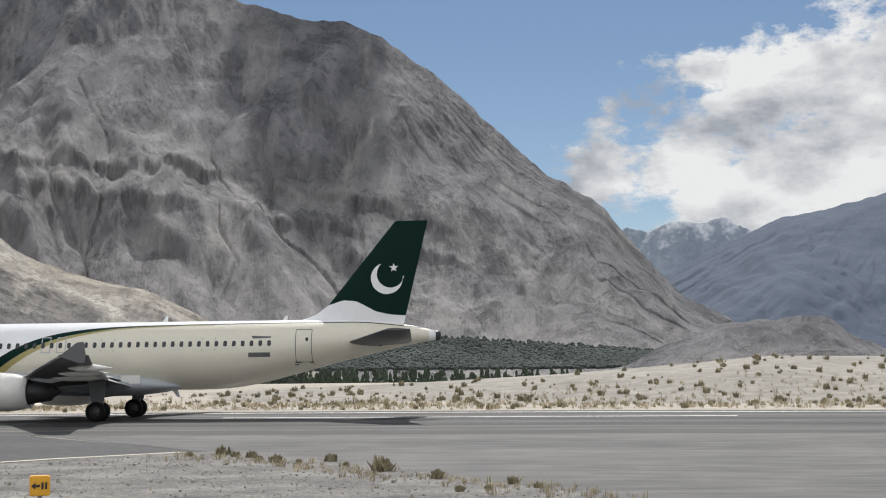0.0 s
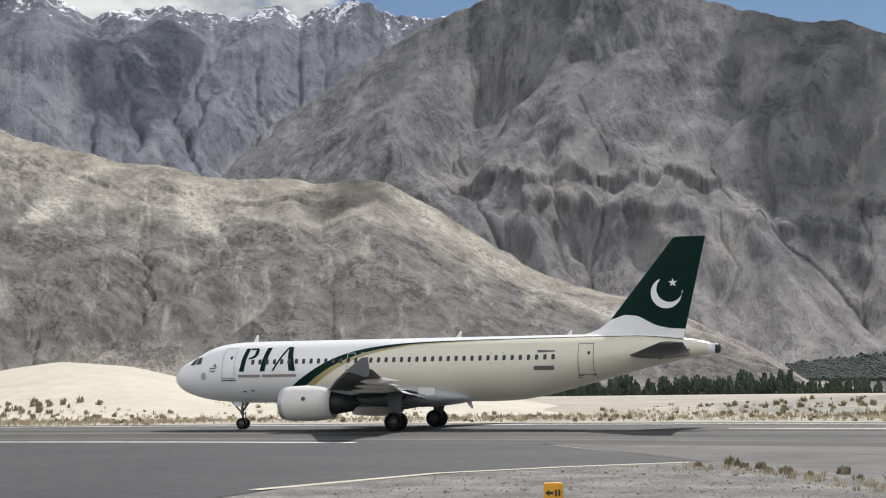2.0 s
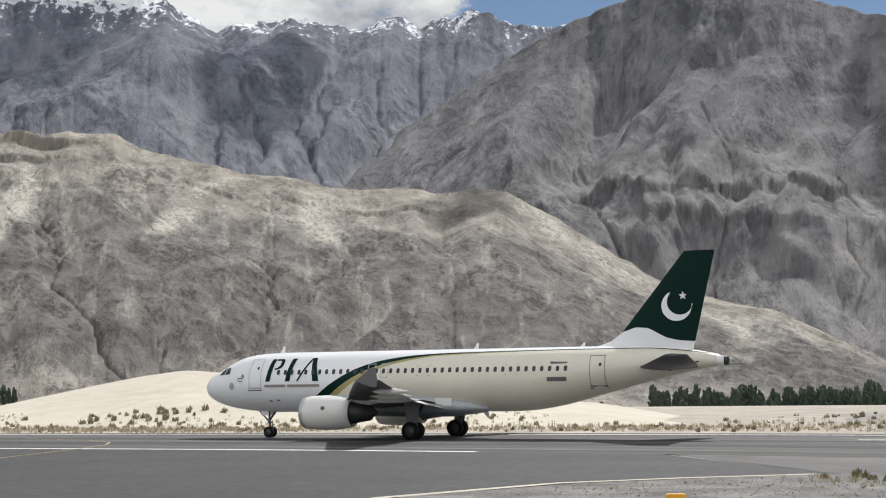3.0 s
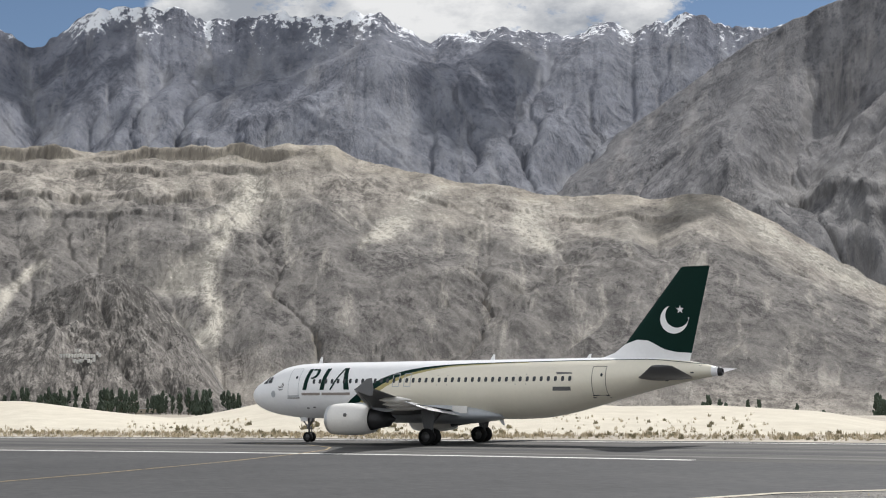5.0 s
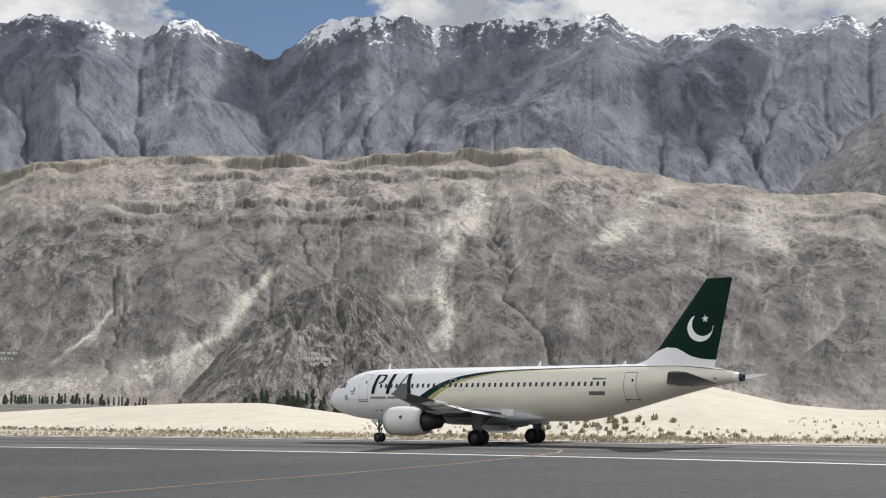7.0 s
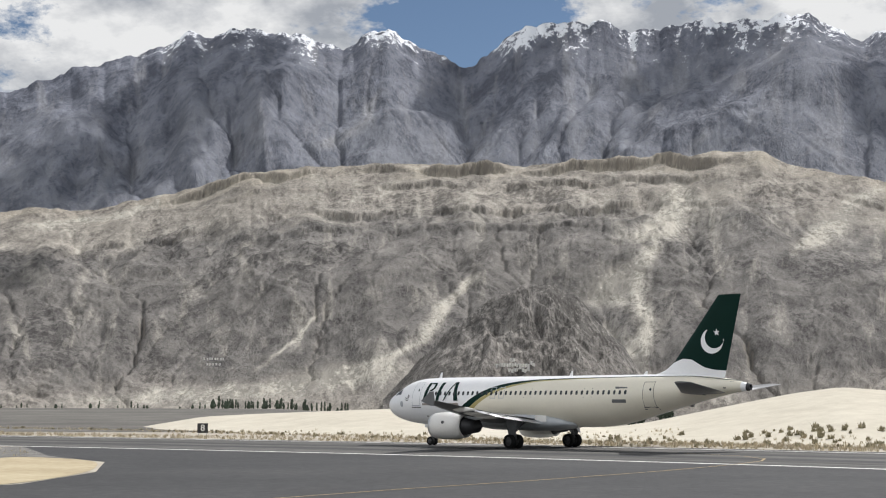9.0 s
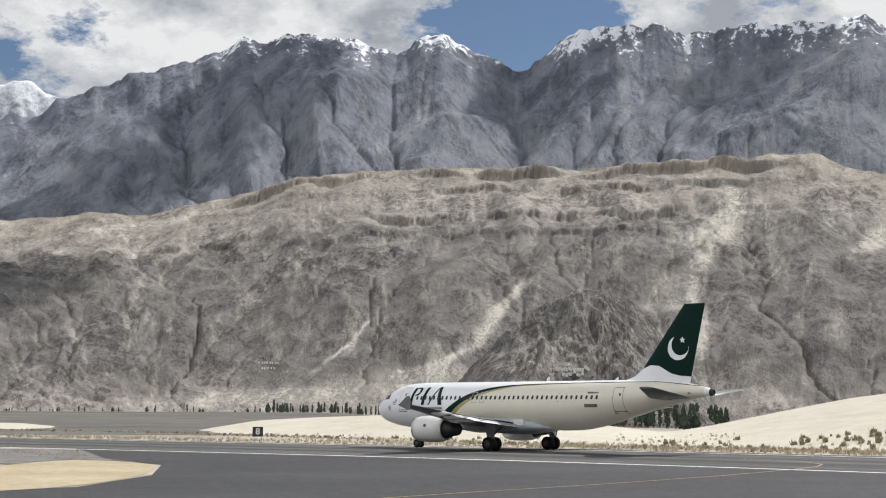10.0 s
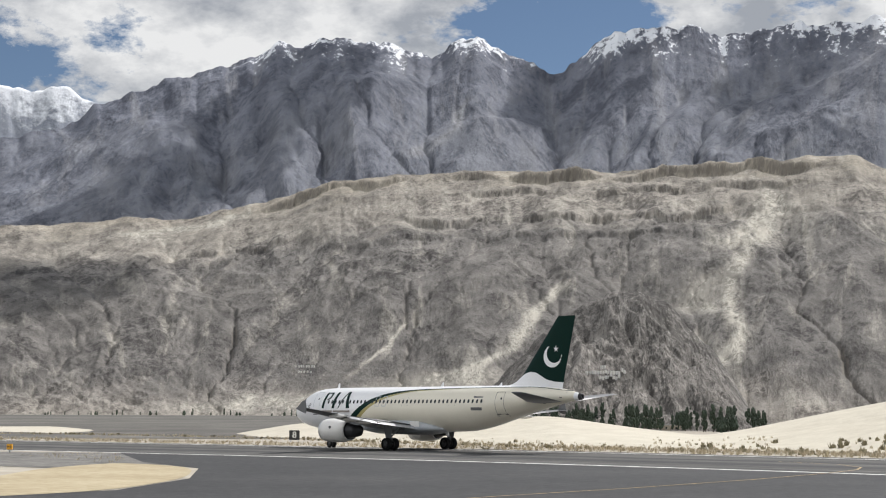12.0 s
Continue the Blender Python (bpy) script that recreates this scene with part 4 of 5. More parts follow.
            part("door_sill", decal([(a0 - 0.08, z0 - 0.2), (a0 + w + 0.08, z0 - 0.2), (a0 + w + 0.08, z0 - 0.13), (a0 - 0.08, z0 - 0.13)], s, 0.036), M_SEAM, door, "dark sill strip")
            part("door_window", decal([(a0 + w * 0.7 + 0.09 * math.cos(t), z0 + 1.35 + 0.12 * math.sin(t)) for t in np.linspace(0, 2 * math.pi, 11)[:-1]], s, 0.036), M_GLASS, door)
        for a0 in (13.55, 14.5):
            fr = [decal(pts, s, 0.034) for pts in ([(a0, 4.05), (a0 + 0.05, 4.05), (a0 + 0.05, 5.0), (a0, 5.0)], [(a0 + 0.52, 4.05), (a0 + 0.57, 4.05), (a0 + 0.57, 5.0), (a0 + 0.52, 5.0)], [(a0, 4.95), (a0 + 0.57, 4.95), (a0 + 0.57, 5.0), (a0, 5.0)], [(a0, 4.05), (a0 + 0.57, 4.05), (a0 + 0.57, 4.1), (a0, 4.1)])]
            part("emergency_exit", merge(*fr), M_GREY, body, "overwing exit outlined in grey")
        # cabin windows share one mesh
        ring = [(0.115 * math.copysign(abs(math.cos(t)) ** 0.55, math.cos(t)), 0.17 * math.copysign(abs(math.sin(t)) ** 0.55, math.sin(t))) for t in np.linspace(0, 2 * math.pi, 17)[:-1]]
        bm = decal([(15 + x, 4.5 + z) for x, z in ring], s, 0.034)
        first = part("cabin_window", bm, M_GLASS, body)
        count = 40
        for k in range(count):
            a = 6.75 + k * (27.5 - 6.75) / (count - 1)
            if k == 0:
                first.location.x = a - 15
            else:
                w = new("cabin_window", first.data)
                w.parent, w.location.x = body, a - 15
    # belly fairing
    rings = []
    for a, hw, z0, z1 in ((10.6, 1.2, 1.95, 2.3), (11.6, 1.75, 1.62, 2.7), (13, 2.03, 1.45, 2.95), (17, 2.08, 1.4, 3.0), (19, 2.05, 1.42, 2.9), (20.6, 1.9, 1.6, 2.55), (21.9, 1.3, 1.85, 2.1)):
        c, hh = (z0 + z1) / 2, (z1 - z0) / 2
        rings.append([(a - GEAR, hw * math.copysign(abs(math.cos(t)) ** 0.8, math.cos(t)), c + hh * math.copysign(abs(math.sin(t)) ** 0.8, math.sin(t))) for t in np.linspace(0, 2 * math.pi, 41)[:-1]])
    fairing = part("belly_fairing", loft(rings), M_GREY, plane, "grey belly fairing")
    for s in (-1, 1):
        part("access_panel", box((1.2, 0.02, 0.5), (19.1 - GEAR, s * 2.03, 2.42), 0.005), M_COWL, fairing, "pale access panel")
    for s in (-1, 1):
        wing = surface("wing", plane, [(11.4, s * 1.7, 2.35, 7.2, 0.9), (12.6, s * 3.2, 2.5, 5.9, 0.72), (14.4, s * 6.4, 2.78, 4.05, 0.48), (17.3, s * 11.8, 3.28, 2.7, 0.3), (19.9, s * 16.85, 3.78, 1.55, 0.17)], M_WING, "swept wing in grey darkened for underside shade")
        # trailing flap, slat lip, fairings, fence
        # sunlight on the flap's upper face is put in as white paint
        surface("flap", wing, [(17.9, s * 2.0, 2.36, 1.3, 0.16, 0.3), (18.0, s * 6.3, 2.76, 1.15, 0.14, 0.3), (19.4, s * 10.8, 3.16, 0.9, 0.11, 0.3)], M_WHITE, "trailing flap, white for its sunlit upper face")
        surface("slat", wing, [(12.1, s * 2.9, 2.4, 0.5, 0.2), (14.2, s * 6.4, 2.72, 0.4, 0.16), (19.7, s * 16.5, 3.72, 0.3, 0.09)], M_METAL, "bare metal leading edge slat")
        for b, a0, ln in ((6.6, 15.9, 3.6), (9.2, 17.2, 2.9), (12.2, 18.8, 2.4)):
            zz = 2.35 + (b - 1.7) * 0.095
            part("flap_fairing", lathe([(0, 0.02), (0.25 * ln, 0.2), (0.6 * ln, 0.2), (ln, 0.02)], "x", 12, (a0 - GEAR, s * b, zz - 0.22)), M_COWL, wing, "tapered flap track fairing")
        fence = loft([[(a - GEAR, s * (16.84 + o), z) for a, z in ((19.95, 3.74), (20.85, 4.42), (21.2, 4.46), (21.3, 3.8), (21.25, 3.4), (20.95, 3.4))] for o in (0, 0.06)], smooth=False)
        part("wingtip_fence", fence, M_WING, wing, "small grey wingtip fence")
        # engine
        eng = part("engine", lathe([(0.35, 0.82), (0.1, 0.86), (0, 0.93), (0.08, 1.0), (0.5, 1.07), (1.6, 1.12), (2.6, 1.08), (3.5, 0.93), (3.52, 0.86), (2.6, 0.8)], "x", 40, (10.85 - GEAR, s * 5.75, 1.8)), M_COWL, plane, "pale engine cowling")
        part("inlet_lip", lathe([(0.28, 0.84), (0.06, 0.89), (-0.012, 0.93), (0.06, 0.995), (0.3, 1.045)], "x", 40, (10.85 - GEAR, s * 5.75, 1.8)), M_METAL, eng, "bare metal inlet lip")
        part("fan", lathe([(0.2, 0.02), (0.5, 0.25), (0.6, 0.3), (0.62, 0.85)], "x", 32, (10.85 - GEAR, s * 5.75, 1.8)), M_DARK, eng, "dark fan disc and spinner")
        part("exhaust", lathe([(2.9, 0.86), (3.5, 0.72), (4.2, 0.6), (4.75, 0.52), (4.75, 0.42), (5.3, 0.05)], "x", 28, (10.85 - GEAR, s * 5.75, 1.8)), M_DARK, eng, "dark exhaust nozzle")
        part("engine_emblem", lathe([(0, 0.13), (0.26, 0.13)], "y", 12, (12.7 - GEAR, s * 5.75 - 0.13 + s * 1.01, 2.1), True), M_TEXT, eng)
        pyl = loft([[(a - GEAR, s * 5.75 + o, z) for a, z in ((11.9, 2.7), (13.2, 2.95), (16.6, 2.85), (16.9, 2.55), (15.4, 2.25), (14.0, 2.45))] for o in (-0.2, 0.2)], smooth=False)
        part("pylon", pyl, M_GREY, eng, "grey engine pylon")
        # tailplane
        surface("tailplane", plane, [(31.6, s * 0.5, 4.42, 4.1, 0.5), (32.4, s * 1.6, 4.55, 3.6, 0.42), (35.05, s * 6.2, 5.14, 1.4, 0.14)], M_WING, "horizontal tailplane in the shade-darkened wing grey")
        # main gear
        leg = part("main_gear", merge(rod((0, s * 3.8, 2.6), (0, s * 3.8, 0.6), 0.13), rod((0, s * 3.35, 0.58), (0, s * 4.25, 0.58), 0.09), rod((0.1, s * 2.4, 2.2), (0, s * 3.8, 1.2), 0.07), rod((0.25, s * 3.8, 1.3), (0.3, s * 3.8, 0.75), 0.04)), M_STRUT, plane, "grey main landing gear leg")
        part("gear_door", loft([[(a, s * (b + o), z) for a, b, z in ((-0.55, 4.15, 2.55), (0.65, 4.15, 2.55), (0.4, 4.02, 1.05), (-0.3, 4.02, 1.05))] for o in (0, 0.05)], smooth=False), M_WING, leg, "gear leg door in the shade-darkened wing grey")
        for o in (-0.46, 0.46):
            WHEELS.append((wheel("wheel", leg, (0, s * 3.8 + o, 0.58), 0.58, 0.42), 0.58))
    nose_a = 5.07 - GEAR
    leg = part("nose_gear", merge(rod((nose_a - 0.1, 0, 2.0), (nose_a, 0, 0.4), 0.085), rod((nose_a, -0.3, 0.38), (nose_a, 0.3, 0.38), 0.06), rod((nose_a - 0.9, 0, 1.9), (nose_a, 0, 1.0), 0.05), rod((nose_a + 0.18, 0, 1.2), (nose_a + 0.2, 0, 0.6), 0.04), rod((nose_a + 0.5, 0.12, 1.95), (nose_a + 0.02, 0.04, 1.25), 0.05), rod((nose_a + 0.5, -0.12, 1.95), (nose_a + 0.02, -0.04, 1.25), 0.05), rod((nose_a - 0.02, -0.24, 1.05), (nose_a - 0.02, 0.24, 1.05), 0.07)), M_STRUT, plane, "grey nose landing gear leg")
    part("landing_light", lathe([(-0.06, 0.09), (0, 0.11), (0.06, 0.05)], "x", 14, (nose_a - 0.18, 0.14, 1.28), True), M_METAL, leg)
    for s in (-1, 1):
        part("gear_door", box((0.62, 0.04, 0.36), (nose_a - 0.2, s * 0.42, 1.72), 0.01), M_WHITE, leg, "white nose gear door")
        WHEELS.append((wheel("wheel", leg, (nose_a, s * 0.25, 0.38), 0.38, 0.22), 0.38))
    # fin: white foot and green upper part meet along a curve
    edge = [(30.6, 6.75), (31.3, 7.05), (32.2, 6.98), (33.0, 6.66), (33.8, 6.36), (34.6, 6.17), (35.45, 6.1)]
    le = lambda z: np.interp(z, [5.75, 5.95, 6.2, 6.75, 11.8], [28.2, 29.3, 30.0, 30.75, 34.86])
    te = lambda z: np.interp(z, [5.6, 11.8], [35.35, 36.84])

    def fin_skin(zlo, zhi, n=26, m=18):
        bm = bmesh.new()
        for s in (-1, 1):
            g = []
            for t in np.linspace(0, 1, n):
                row = []
                for k in np.linspace(0, 1, m):
                    z = None
                    lo_z, hi_z = zlo(t), zhi(t)
                    z = lo_z + (hi_z - lo_z) * k
                    a = le(z) + (te(z) - le(z)) * t
                    th = 0.28 * (1 - 0.55 * np.clip((z - 6) / 5.8, 0, 1)) * (math.sqrt(max(t, 0)) * (1 - t) * 2.2 + 0.02)
                    row.append(bm.verts.new((a - GEAR, s * th, z)))
                g.append(row)
            for p, q in zip(g, g[1:]):
                for i in range(m - 1):
                    bm.faces.new((p[i], q[i], q[i + 1], p[i + 1]) if s < 0 else (p[i], p[i + 1], q[i + 1], q[i])).smooth = True
        bmesh.ops.remove_doubles(bm, verts=bm.verts[:], dist=0.001)
        return bm

    seam = lambda t: float(np.interp(t, [0, 0.15, 0.33, 0.5, 0.65, 0.82, 1], [6.75, 7.05, 6.98, 6.66, 6.36, 6.17, 6.1]))
    fin = part("fin", fin_skin(seam, lambda t: 11.78), M_GREEN, plane, "dark green tail fin")
    part("fin_foot", fin_skin(lambda t: 5.6, seam), M_WHITE, fin, "white foot of the fin")
    part("fin_cap", box((1.9, 0.16, 0.07), (35.85 - GEAR, 0, 11.79), 0.03), M_GREEN, fin)
    for s in (-1, 1):
        # crescent and star
        n = 28
        outer = [(34.36 + 0.96 * math.cos(t), 8.35 + 0.96 * math.sin(t)) for t in np.linspace(radians(120), radians(365), n)]
        inner = [(34.58 + 0.82 * math.cos(t), 8.6 + 0.82 * math.sin(t)) for t in np.linspace(radians(365 - 12), radians(132), n)]
        star = [(34.78 + (0.29 if k % 2 == 0 else 0.115) * math.sin(math.pi * k / 5), 8.98 + (0.29 if k % 2 == 0 else 0.115) * math.cos(math.pi * k / 5)) for k in range(10)]
        for nm, pts in (("crescent", outer + inner), ("star", star)):
            bm = bmesh.new()
            vs = [bm.verts.new((a - GEAR, 0, z)) for a, z in pts]
            if nm == "star":
                mid = bm.verts.new((34.78 - GEAR, 0, 8.98))
                for i in range(len(vs)):
                    bm.faces.new((mid, vs[i], vs[(i + 1) % len(vs)]))
            else:
                for i in range(n - 1):
                    bm.faces.new((vs[i], vs[i + 1], vs[2 * n - 2 - i], vs[2 * n - 1 - i]))
            for v in bm.verts:
                a, z = v.co.x + GEAR, v.co.z
                t = (a - le(z)) / (te(z) - le(z))
                v.co.y = s * (0.28 * (1 - 0.55 * (z - 6) / 5.8) * (math.sqrt(t) * (1 - t) * 2.2 + 0.02) + 0.05)
            bmesh.ops.recalc_face_normals(bm, faces=bm.faces[:])
            part(nm, bm, M_WHITE, fin, "white painted emblem")
    for s in (-1, 1):
        for a, z in ((5.9, 2.5), (6.5, 2.55), (33.9, 4.25), (35.6, 4.75), (36.1, 5.25)):
            part("vent", decal([(a, z), (a + 0.22, z), (a + 0.22, z + 0.09), (a, z + 0.09)], s), M_SEAM, body)
        for a in (17.2, 18.0, 23.4, 24.2):
            for z in (4.12, 4.78):
                part("rivet_mark", decal([(a, z), (a + 0.06, z), (a + 0.06, z + 0.05), (a, z + 0.05)], s), M_SEAM, body)
    for a, h in ((6.0, 0.5), (20.6, 0.42), (28.0, 0.3)):
        part("antenna", loft([[(a - GEAR + x, o, 5.86 + z) for x, z in ((-0.12, 0), (0.22, 0), (0.26, h), (0.14, h))] for o in (-0.025, 0.025)], smooth=False), M_WHITE, plane, "small blade antenna")
    part("belly_antenna", loft([[(21.2 - GEAR + x, o, 1.8 + z) for x, z in ((-0.15, 0), (0.25, 0), (0.4, -0.5), (0.25, -0.5))] for o in (-0.025, 0.025)], smooth=False), M_WHITE, plane)
    return plane


plane = airliner()

# ---- unseen clouds, placed to shade the slopes ----


def cloud(at, length, depth, label="white cloud out of view above the mountains, placed for its shadow"):
    """A heap of billows on a flat base."""
    rnd = random.Random(int(at.x * 3 + at.y))
    bm = bmesh.new()
    for _ in range(22):
        a, k = rnd.uniform(0, 2 * math.pi), math.sqrt(rnd.random())
        r = rnd.uniform(0.16, 0.34) * min(length, depth) * (1.2 - 0.6 * k)
        m = Matrix.Translation((math.cos(a) * k * length / 2, math.sin(a) * k * depth / 2, r * 0.3)) @ Matrix.Diagonal((rnd.uniform(0.9, 1.7), rnd.uniform(0.8, 1.3), 0.6, 1))
        q = bmesh.ops.create_icosphere(bm, subdivisions=3, radius=r, matrix=m)
        for v in q["verts"]:
            v.co += Vector((1, 1, 0.6)) * 0.22 * r * noise.fractal(v.co / (r * 0.9), 0.8, 2.0, 4)
            v.co.z = max(v.co.z, -0.08 * r)
    for f in bm.faces:
        f.smooth = True
    me = bpy.data.meshes.new("cloud")
    bm.to_mesh(me)
    bm.free()
    me.materials.append(M_CLOUD)
    ob = tagged(new("cloud", me), label, "cloud", "clouds over the range")
    ob.location = at
    ob.rotation_euler.z = rnd.uniform(-0.4, 0.4)
    return ob


def cloud_over(name, bearing, elevation, length, depth, height=2000):
    p = on_range(name, bearing, elevation)
    cloud(p + to_sun * ((height - p.z) / to_sun.z), length, depth)


for q in (("back_mountain", 54.5, 11.8, 420, 300), ("back_mountain", 46.5, 12.3, 520, 260), ("back_mountain", 65.0, 12.0, 480, 300), ("back_mountain", 38.5, 12.0, 300, 260), ("back_mountain", 70.5, 8.0, 420, 420),
          ("eroded_hill", 75.0, 4.6, 260, 260), ("right_mountain", 13.5, 11.9, 300, 260), ("eroded_hill", 31.0, 7.0, 90, 90)):
    cloud_over(*q)

# ---- trees, scrub and grass ----


def ground_z(x, y):
    b, r = math.degrees(math.atan2(-x, y)), math.hypot(x, y)
    low = float(np.interp(b, [-180, -20, 0, 20, 30, 45, 56, 62, 80, 180], [0, -17, -19, -17, -12, -6, -4, 2.5, 2.5, 0]))
    k = min(1.0, max(0.0, (r - 260) / 420))
    return low * k * k * (3 - 2 * k)


def dune_z(x, y):
    az, P = HEIGHTS["dune"]
    b, r = math.degrees(math.atan2(-x, y)), math.hypot(x, y)
    i = int(round((b - az[0]) / (az[1] - az[0])))
    col = P[:, min(max(i, 0), len(az) - 1)]
    return float(np.interp(r, np.hypot(col[:, 0], col[:, 1]), col[:, 2], left=0.0, right=-9))


def poplar_mesh(h, w, seed):
    """A slim poplar crown of many leaf clumps, and its trunk."""
    rnd = random.Random(seed)
    crown = bmesh.new()
    for _ in range(46):
        t = rnd.random() ** 0.8
        z = h * (0.12 + 0.86 * t)
        r = w * (math.sin(math.pi * min(1, 0.12 + 0.88 * t)) ** 0.7) * 0.5
        a, k = rnd.uniform(0, 6.28), math.sqrt(rnd.random())
        s = rnd.uniform(0.5, 1.0) * w * 0.32
        m = Matrix.Translation((math.cos(a) * r * k, math.sin(a) * r * k, z)) @ Euler((rnd.uniform(-0.5, 0.5), rnd.uniform(-0.5, 0.5), a)).to_matrix().to_4x4() @ Matrix.Diagonal((0.8, 0.8, 1.9, 1))
        bmesh.ops.create_icosphere(crown, subdivisions=1, radius=s, matrix=m)
    for v in crown.verts:
        v.co += Vector((rnd.uniform(-1, 1), rnd.uniform(-1, 1), rnd.uniform(-1, 1))) * w * 0.07
    me = bpy.data.meshes.new("crown")
    crown.to_mesh(me)
    crown.free()
    me.materials.append(M_LEAF)
    tr = loft([[(math.cos(k * 1.047) * r, math.sin(k * 1.047) * r, z) for k in range(6)] for z, r in ((-0.5, 0.28), (h * 0.3, 0.2), (h * 0.8, 0.06))])
    mt = bpy.data.meshes.new("trunk")
    tr.to_mesh(mt)
    tr.free()
    mt.materials.append(M_BARK)
    return me, mt


POPLARS = [poplar_mesh(15, 3.0, 1), poplar_mesh(12, 3.4, 2), poplar_mesh(17, 3.2, 3), poplar_mesh(9, 5.5, 4)]


def poplar(x, y, k, s, z=None):
    e = thing("poplar_tree", "slim dark green poplar tree on the valley floor", "tree", "poplars of the valley", pose(x, y, ground_z(x, y) if z is None else z, 0, 0, (x * 37) % 360) @ Matrix.Scale(s, 4))
    for nm, me in zip(("crown", "trunk"), POPLARS[k]):
        o = new(nm, me)
        o.parent = e


def at(bearing, r):
    return -math.sin(radians(bearing)) * r, math.cos(radians(bearing)) * r


def joined(name, meshes, spots, material, label, category):
    """Many far trees in one mesh. spots: x, y, z, size, which mesh."""
    vs, fs, n = [], [], 0
    shapes = []
    for me in meshes:
        v = np.array([q.co for q in me.vertices])
        f = np.array([list(p.vertices) for p in me.polygons if len(p.vertices) == 3])
        shapes.append((v, f))
    for x, y, z, s, k in spots:
        v, f = shapes[k]
        a = x * 12.9 + y
        w = v * s
        vs.append(np.stack([w[:, 0] * math.cos(a) - w[:, 1] * math.sin(a) + x, w[:, 0] * math.sin(a) + w[:, 1] * math.cos(a) + y, w[:, 2] + z], -1))
        fs.append(f + n)
        n += len(v)
    me = bpy.data.meshes.new(name)
    me.from_pydata(np.concatenate(vs), [], np.concatenate(fs))
    me.materials.append(material)
    return tagged(new(name, me), label, category, kind="stuff")


rnd = random.Random(5)
rest, count = [], 0
for b0, b1, r0, r1, n, s0, s1 in ((14.0, 17.2, 800, 900, 60, 1.0, 1.45), (17.2, 24.5, 820, 960, 150, 0.9, 1.3), (48.6, 56, 850, 980, 110, 0.6, 1.0), (8.5, 14, 950, 1250, 90, 0.85, 1.25), (3.6, 8.5, 1150, 1400, 70, 0.75, 1.2), (59.5, 64.5, 1000, 1120, 60, 0.3, 0.55), (47.5, 53.5, 960, 1080, 90, 0.6, 1.0), (26, 31, 800, 900, 14, 0.7, 1.0), (64.5, 74, 1050, 1120, 34, 0.12, 0.35)):
    for _ in range(n):
        b, r = rnd.uniform(b0, b1), rnd.uniform(r0, r1)
        x, y = at(b, r)
        k, s = rnd.choice((0, 1, 2, 0, 3)), rnd.uniform(s0, s1)
        count += 1
        if count <= 285:
            poplar(x, y, k, s)
        else:
            rest.append((x, y, ground_z(x, y), s, k))
joined("far_poplars", [q[0] for q in POPLARS], rest, M_LEAF, "far dark green poplar rows across the valley", "trees")


def clumps(name, spots, material, label, category, seed, blade=False):
    """Many low plants in one mesh: tufts of blades or twiggy clumps. spots: x, y, z, size."""
    rr = np.random.RandomState(seed)
    verts, faces = [], []
    for x, y, z, s in spots:
        n = 9 if blade else 26
        for _ in range(n):
            a, lean = rr.rand() * 6.283, rr.rand() * (0.8 if blade else 1.0)
            h, w = s * (0.5 + 0.6 * rr.rand()) * (1 - 0.35 * lean), s * (0.05 if blade else 0.13) * (0.6 + rr.rand())
            bx, by = x + (rr.rand() - 0.5) * s * 0.7, y + (rr.rand() - 0.5) * s * 0.7
            dx, dy = math.cos(a), math.sin(a)
            i = len(verts)
            verts += [(bx - dy * w, by + dx * w, z - 0.03), (bx + dy * w, by - dx * w, z - 0.03), (bx + dx * lean * h * 0.6 + dy * w * 0.9, by + dy * lean * h * 0.6 - dx * w * 0.9, z + h * 0.6), (bx + dx * lean * h, by + dy * lean * h, z + h)]
            faces += [(i, i + 1, i + 2), (i, i + 2, i + 3)]
    me = bpy.data.meshes.new(name)
    me.from_pydata(verts, [], faces)
    me.materials.append(material)
    return tagged(new(name, me), label, category, kind="stuff")


spots, dry = [], []
for _ in range(4600):
    b = rnd.uniform(-10, 78)
    az, P = HEIGHTS["dune"]
    i = int((b - az[0]) / (az[1] - az[0]))
    r0 = math.hypot(P[0, i, 0], P[0, i, 1])
    r = r0 + rnd.uniform(-9, 6) + (rnd.random() ** 3 * 30 if b < 22 or 28 < b < 36 or 47 < b < 52 else rnd.random() ** 3 * 8)
    x, y = at(b, r)
    if y < far_y(x) + 5:
        continue
    z = max(0.0, dune_z(x, y)) if r > r0 else 0.0
    (dry if rnd.random() < 0.9 else spots).append((x, y, z, rnd.uniform(0.18, 0.5)))
for _ in range(3200):
    x = rnd.uniform(-330, -75)
    y = far_y(x) + 4.5 + rnd.random() ** 1.5 * 14
    dry.append((x, y, 0.0, rnd.uniform(0.2, 0.5)))
clumps("dry_grass", dry, M_GRASS, "dry straw-coloured grass along the runway", "grass", 3, True)
for _ in range(300):
    b = rnd.uniform(-9, 20) if rnd.random() < 0.75 else rnd.uniform(40, 50)
    az, P = HEIGHTS["dune"]
    i = int((b - az[0]) / (az[1] - az[0]))
    r = math.hypot(P[0, i, 0], P[0, i, 1]) + rnd.random() * (56 if b < 22 else 16)
    x, y = at(b, r)
    spots.append((x, y, dune_z(x, y), rnd.uniform(0.2, 0.7)))
clumps("desert_scrub", spots, M_BUSH, "small dusty scrub bushes on the sand", "shrub", 4)
weeds = []
for _ in range(260):
    k = rnd.random()
    x, y = -17.5 + 16 * k + rnd.uniform(-1.5, 0.8), 54 - 16 * k + rnd.uniform(-2.5, 0.3)
    weeds.append((x, y, 0.04, rnd.uniform(0.06, 0.28)))
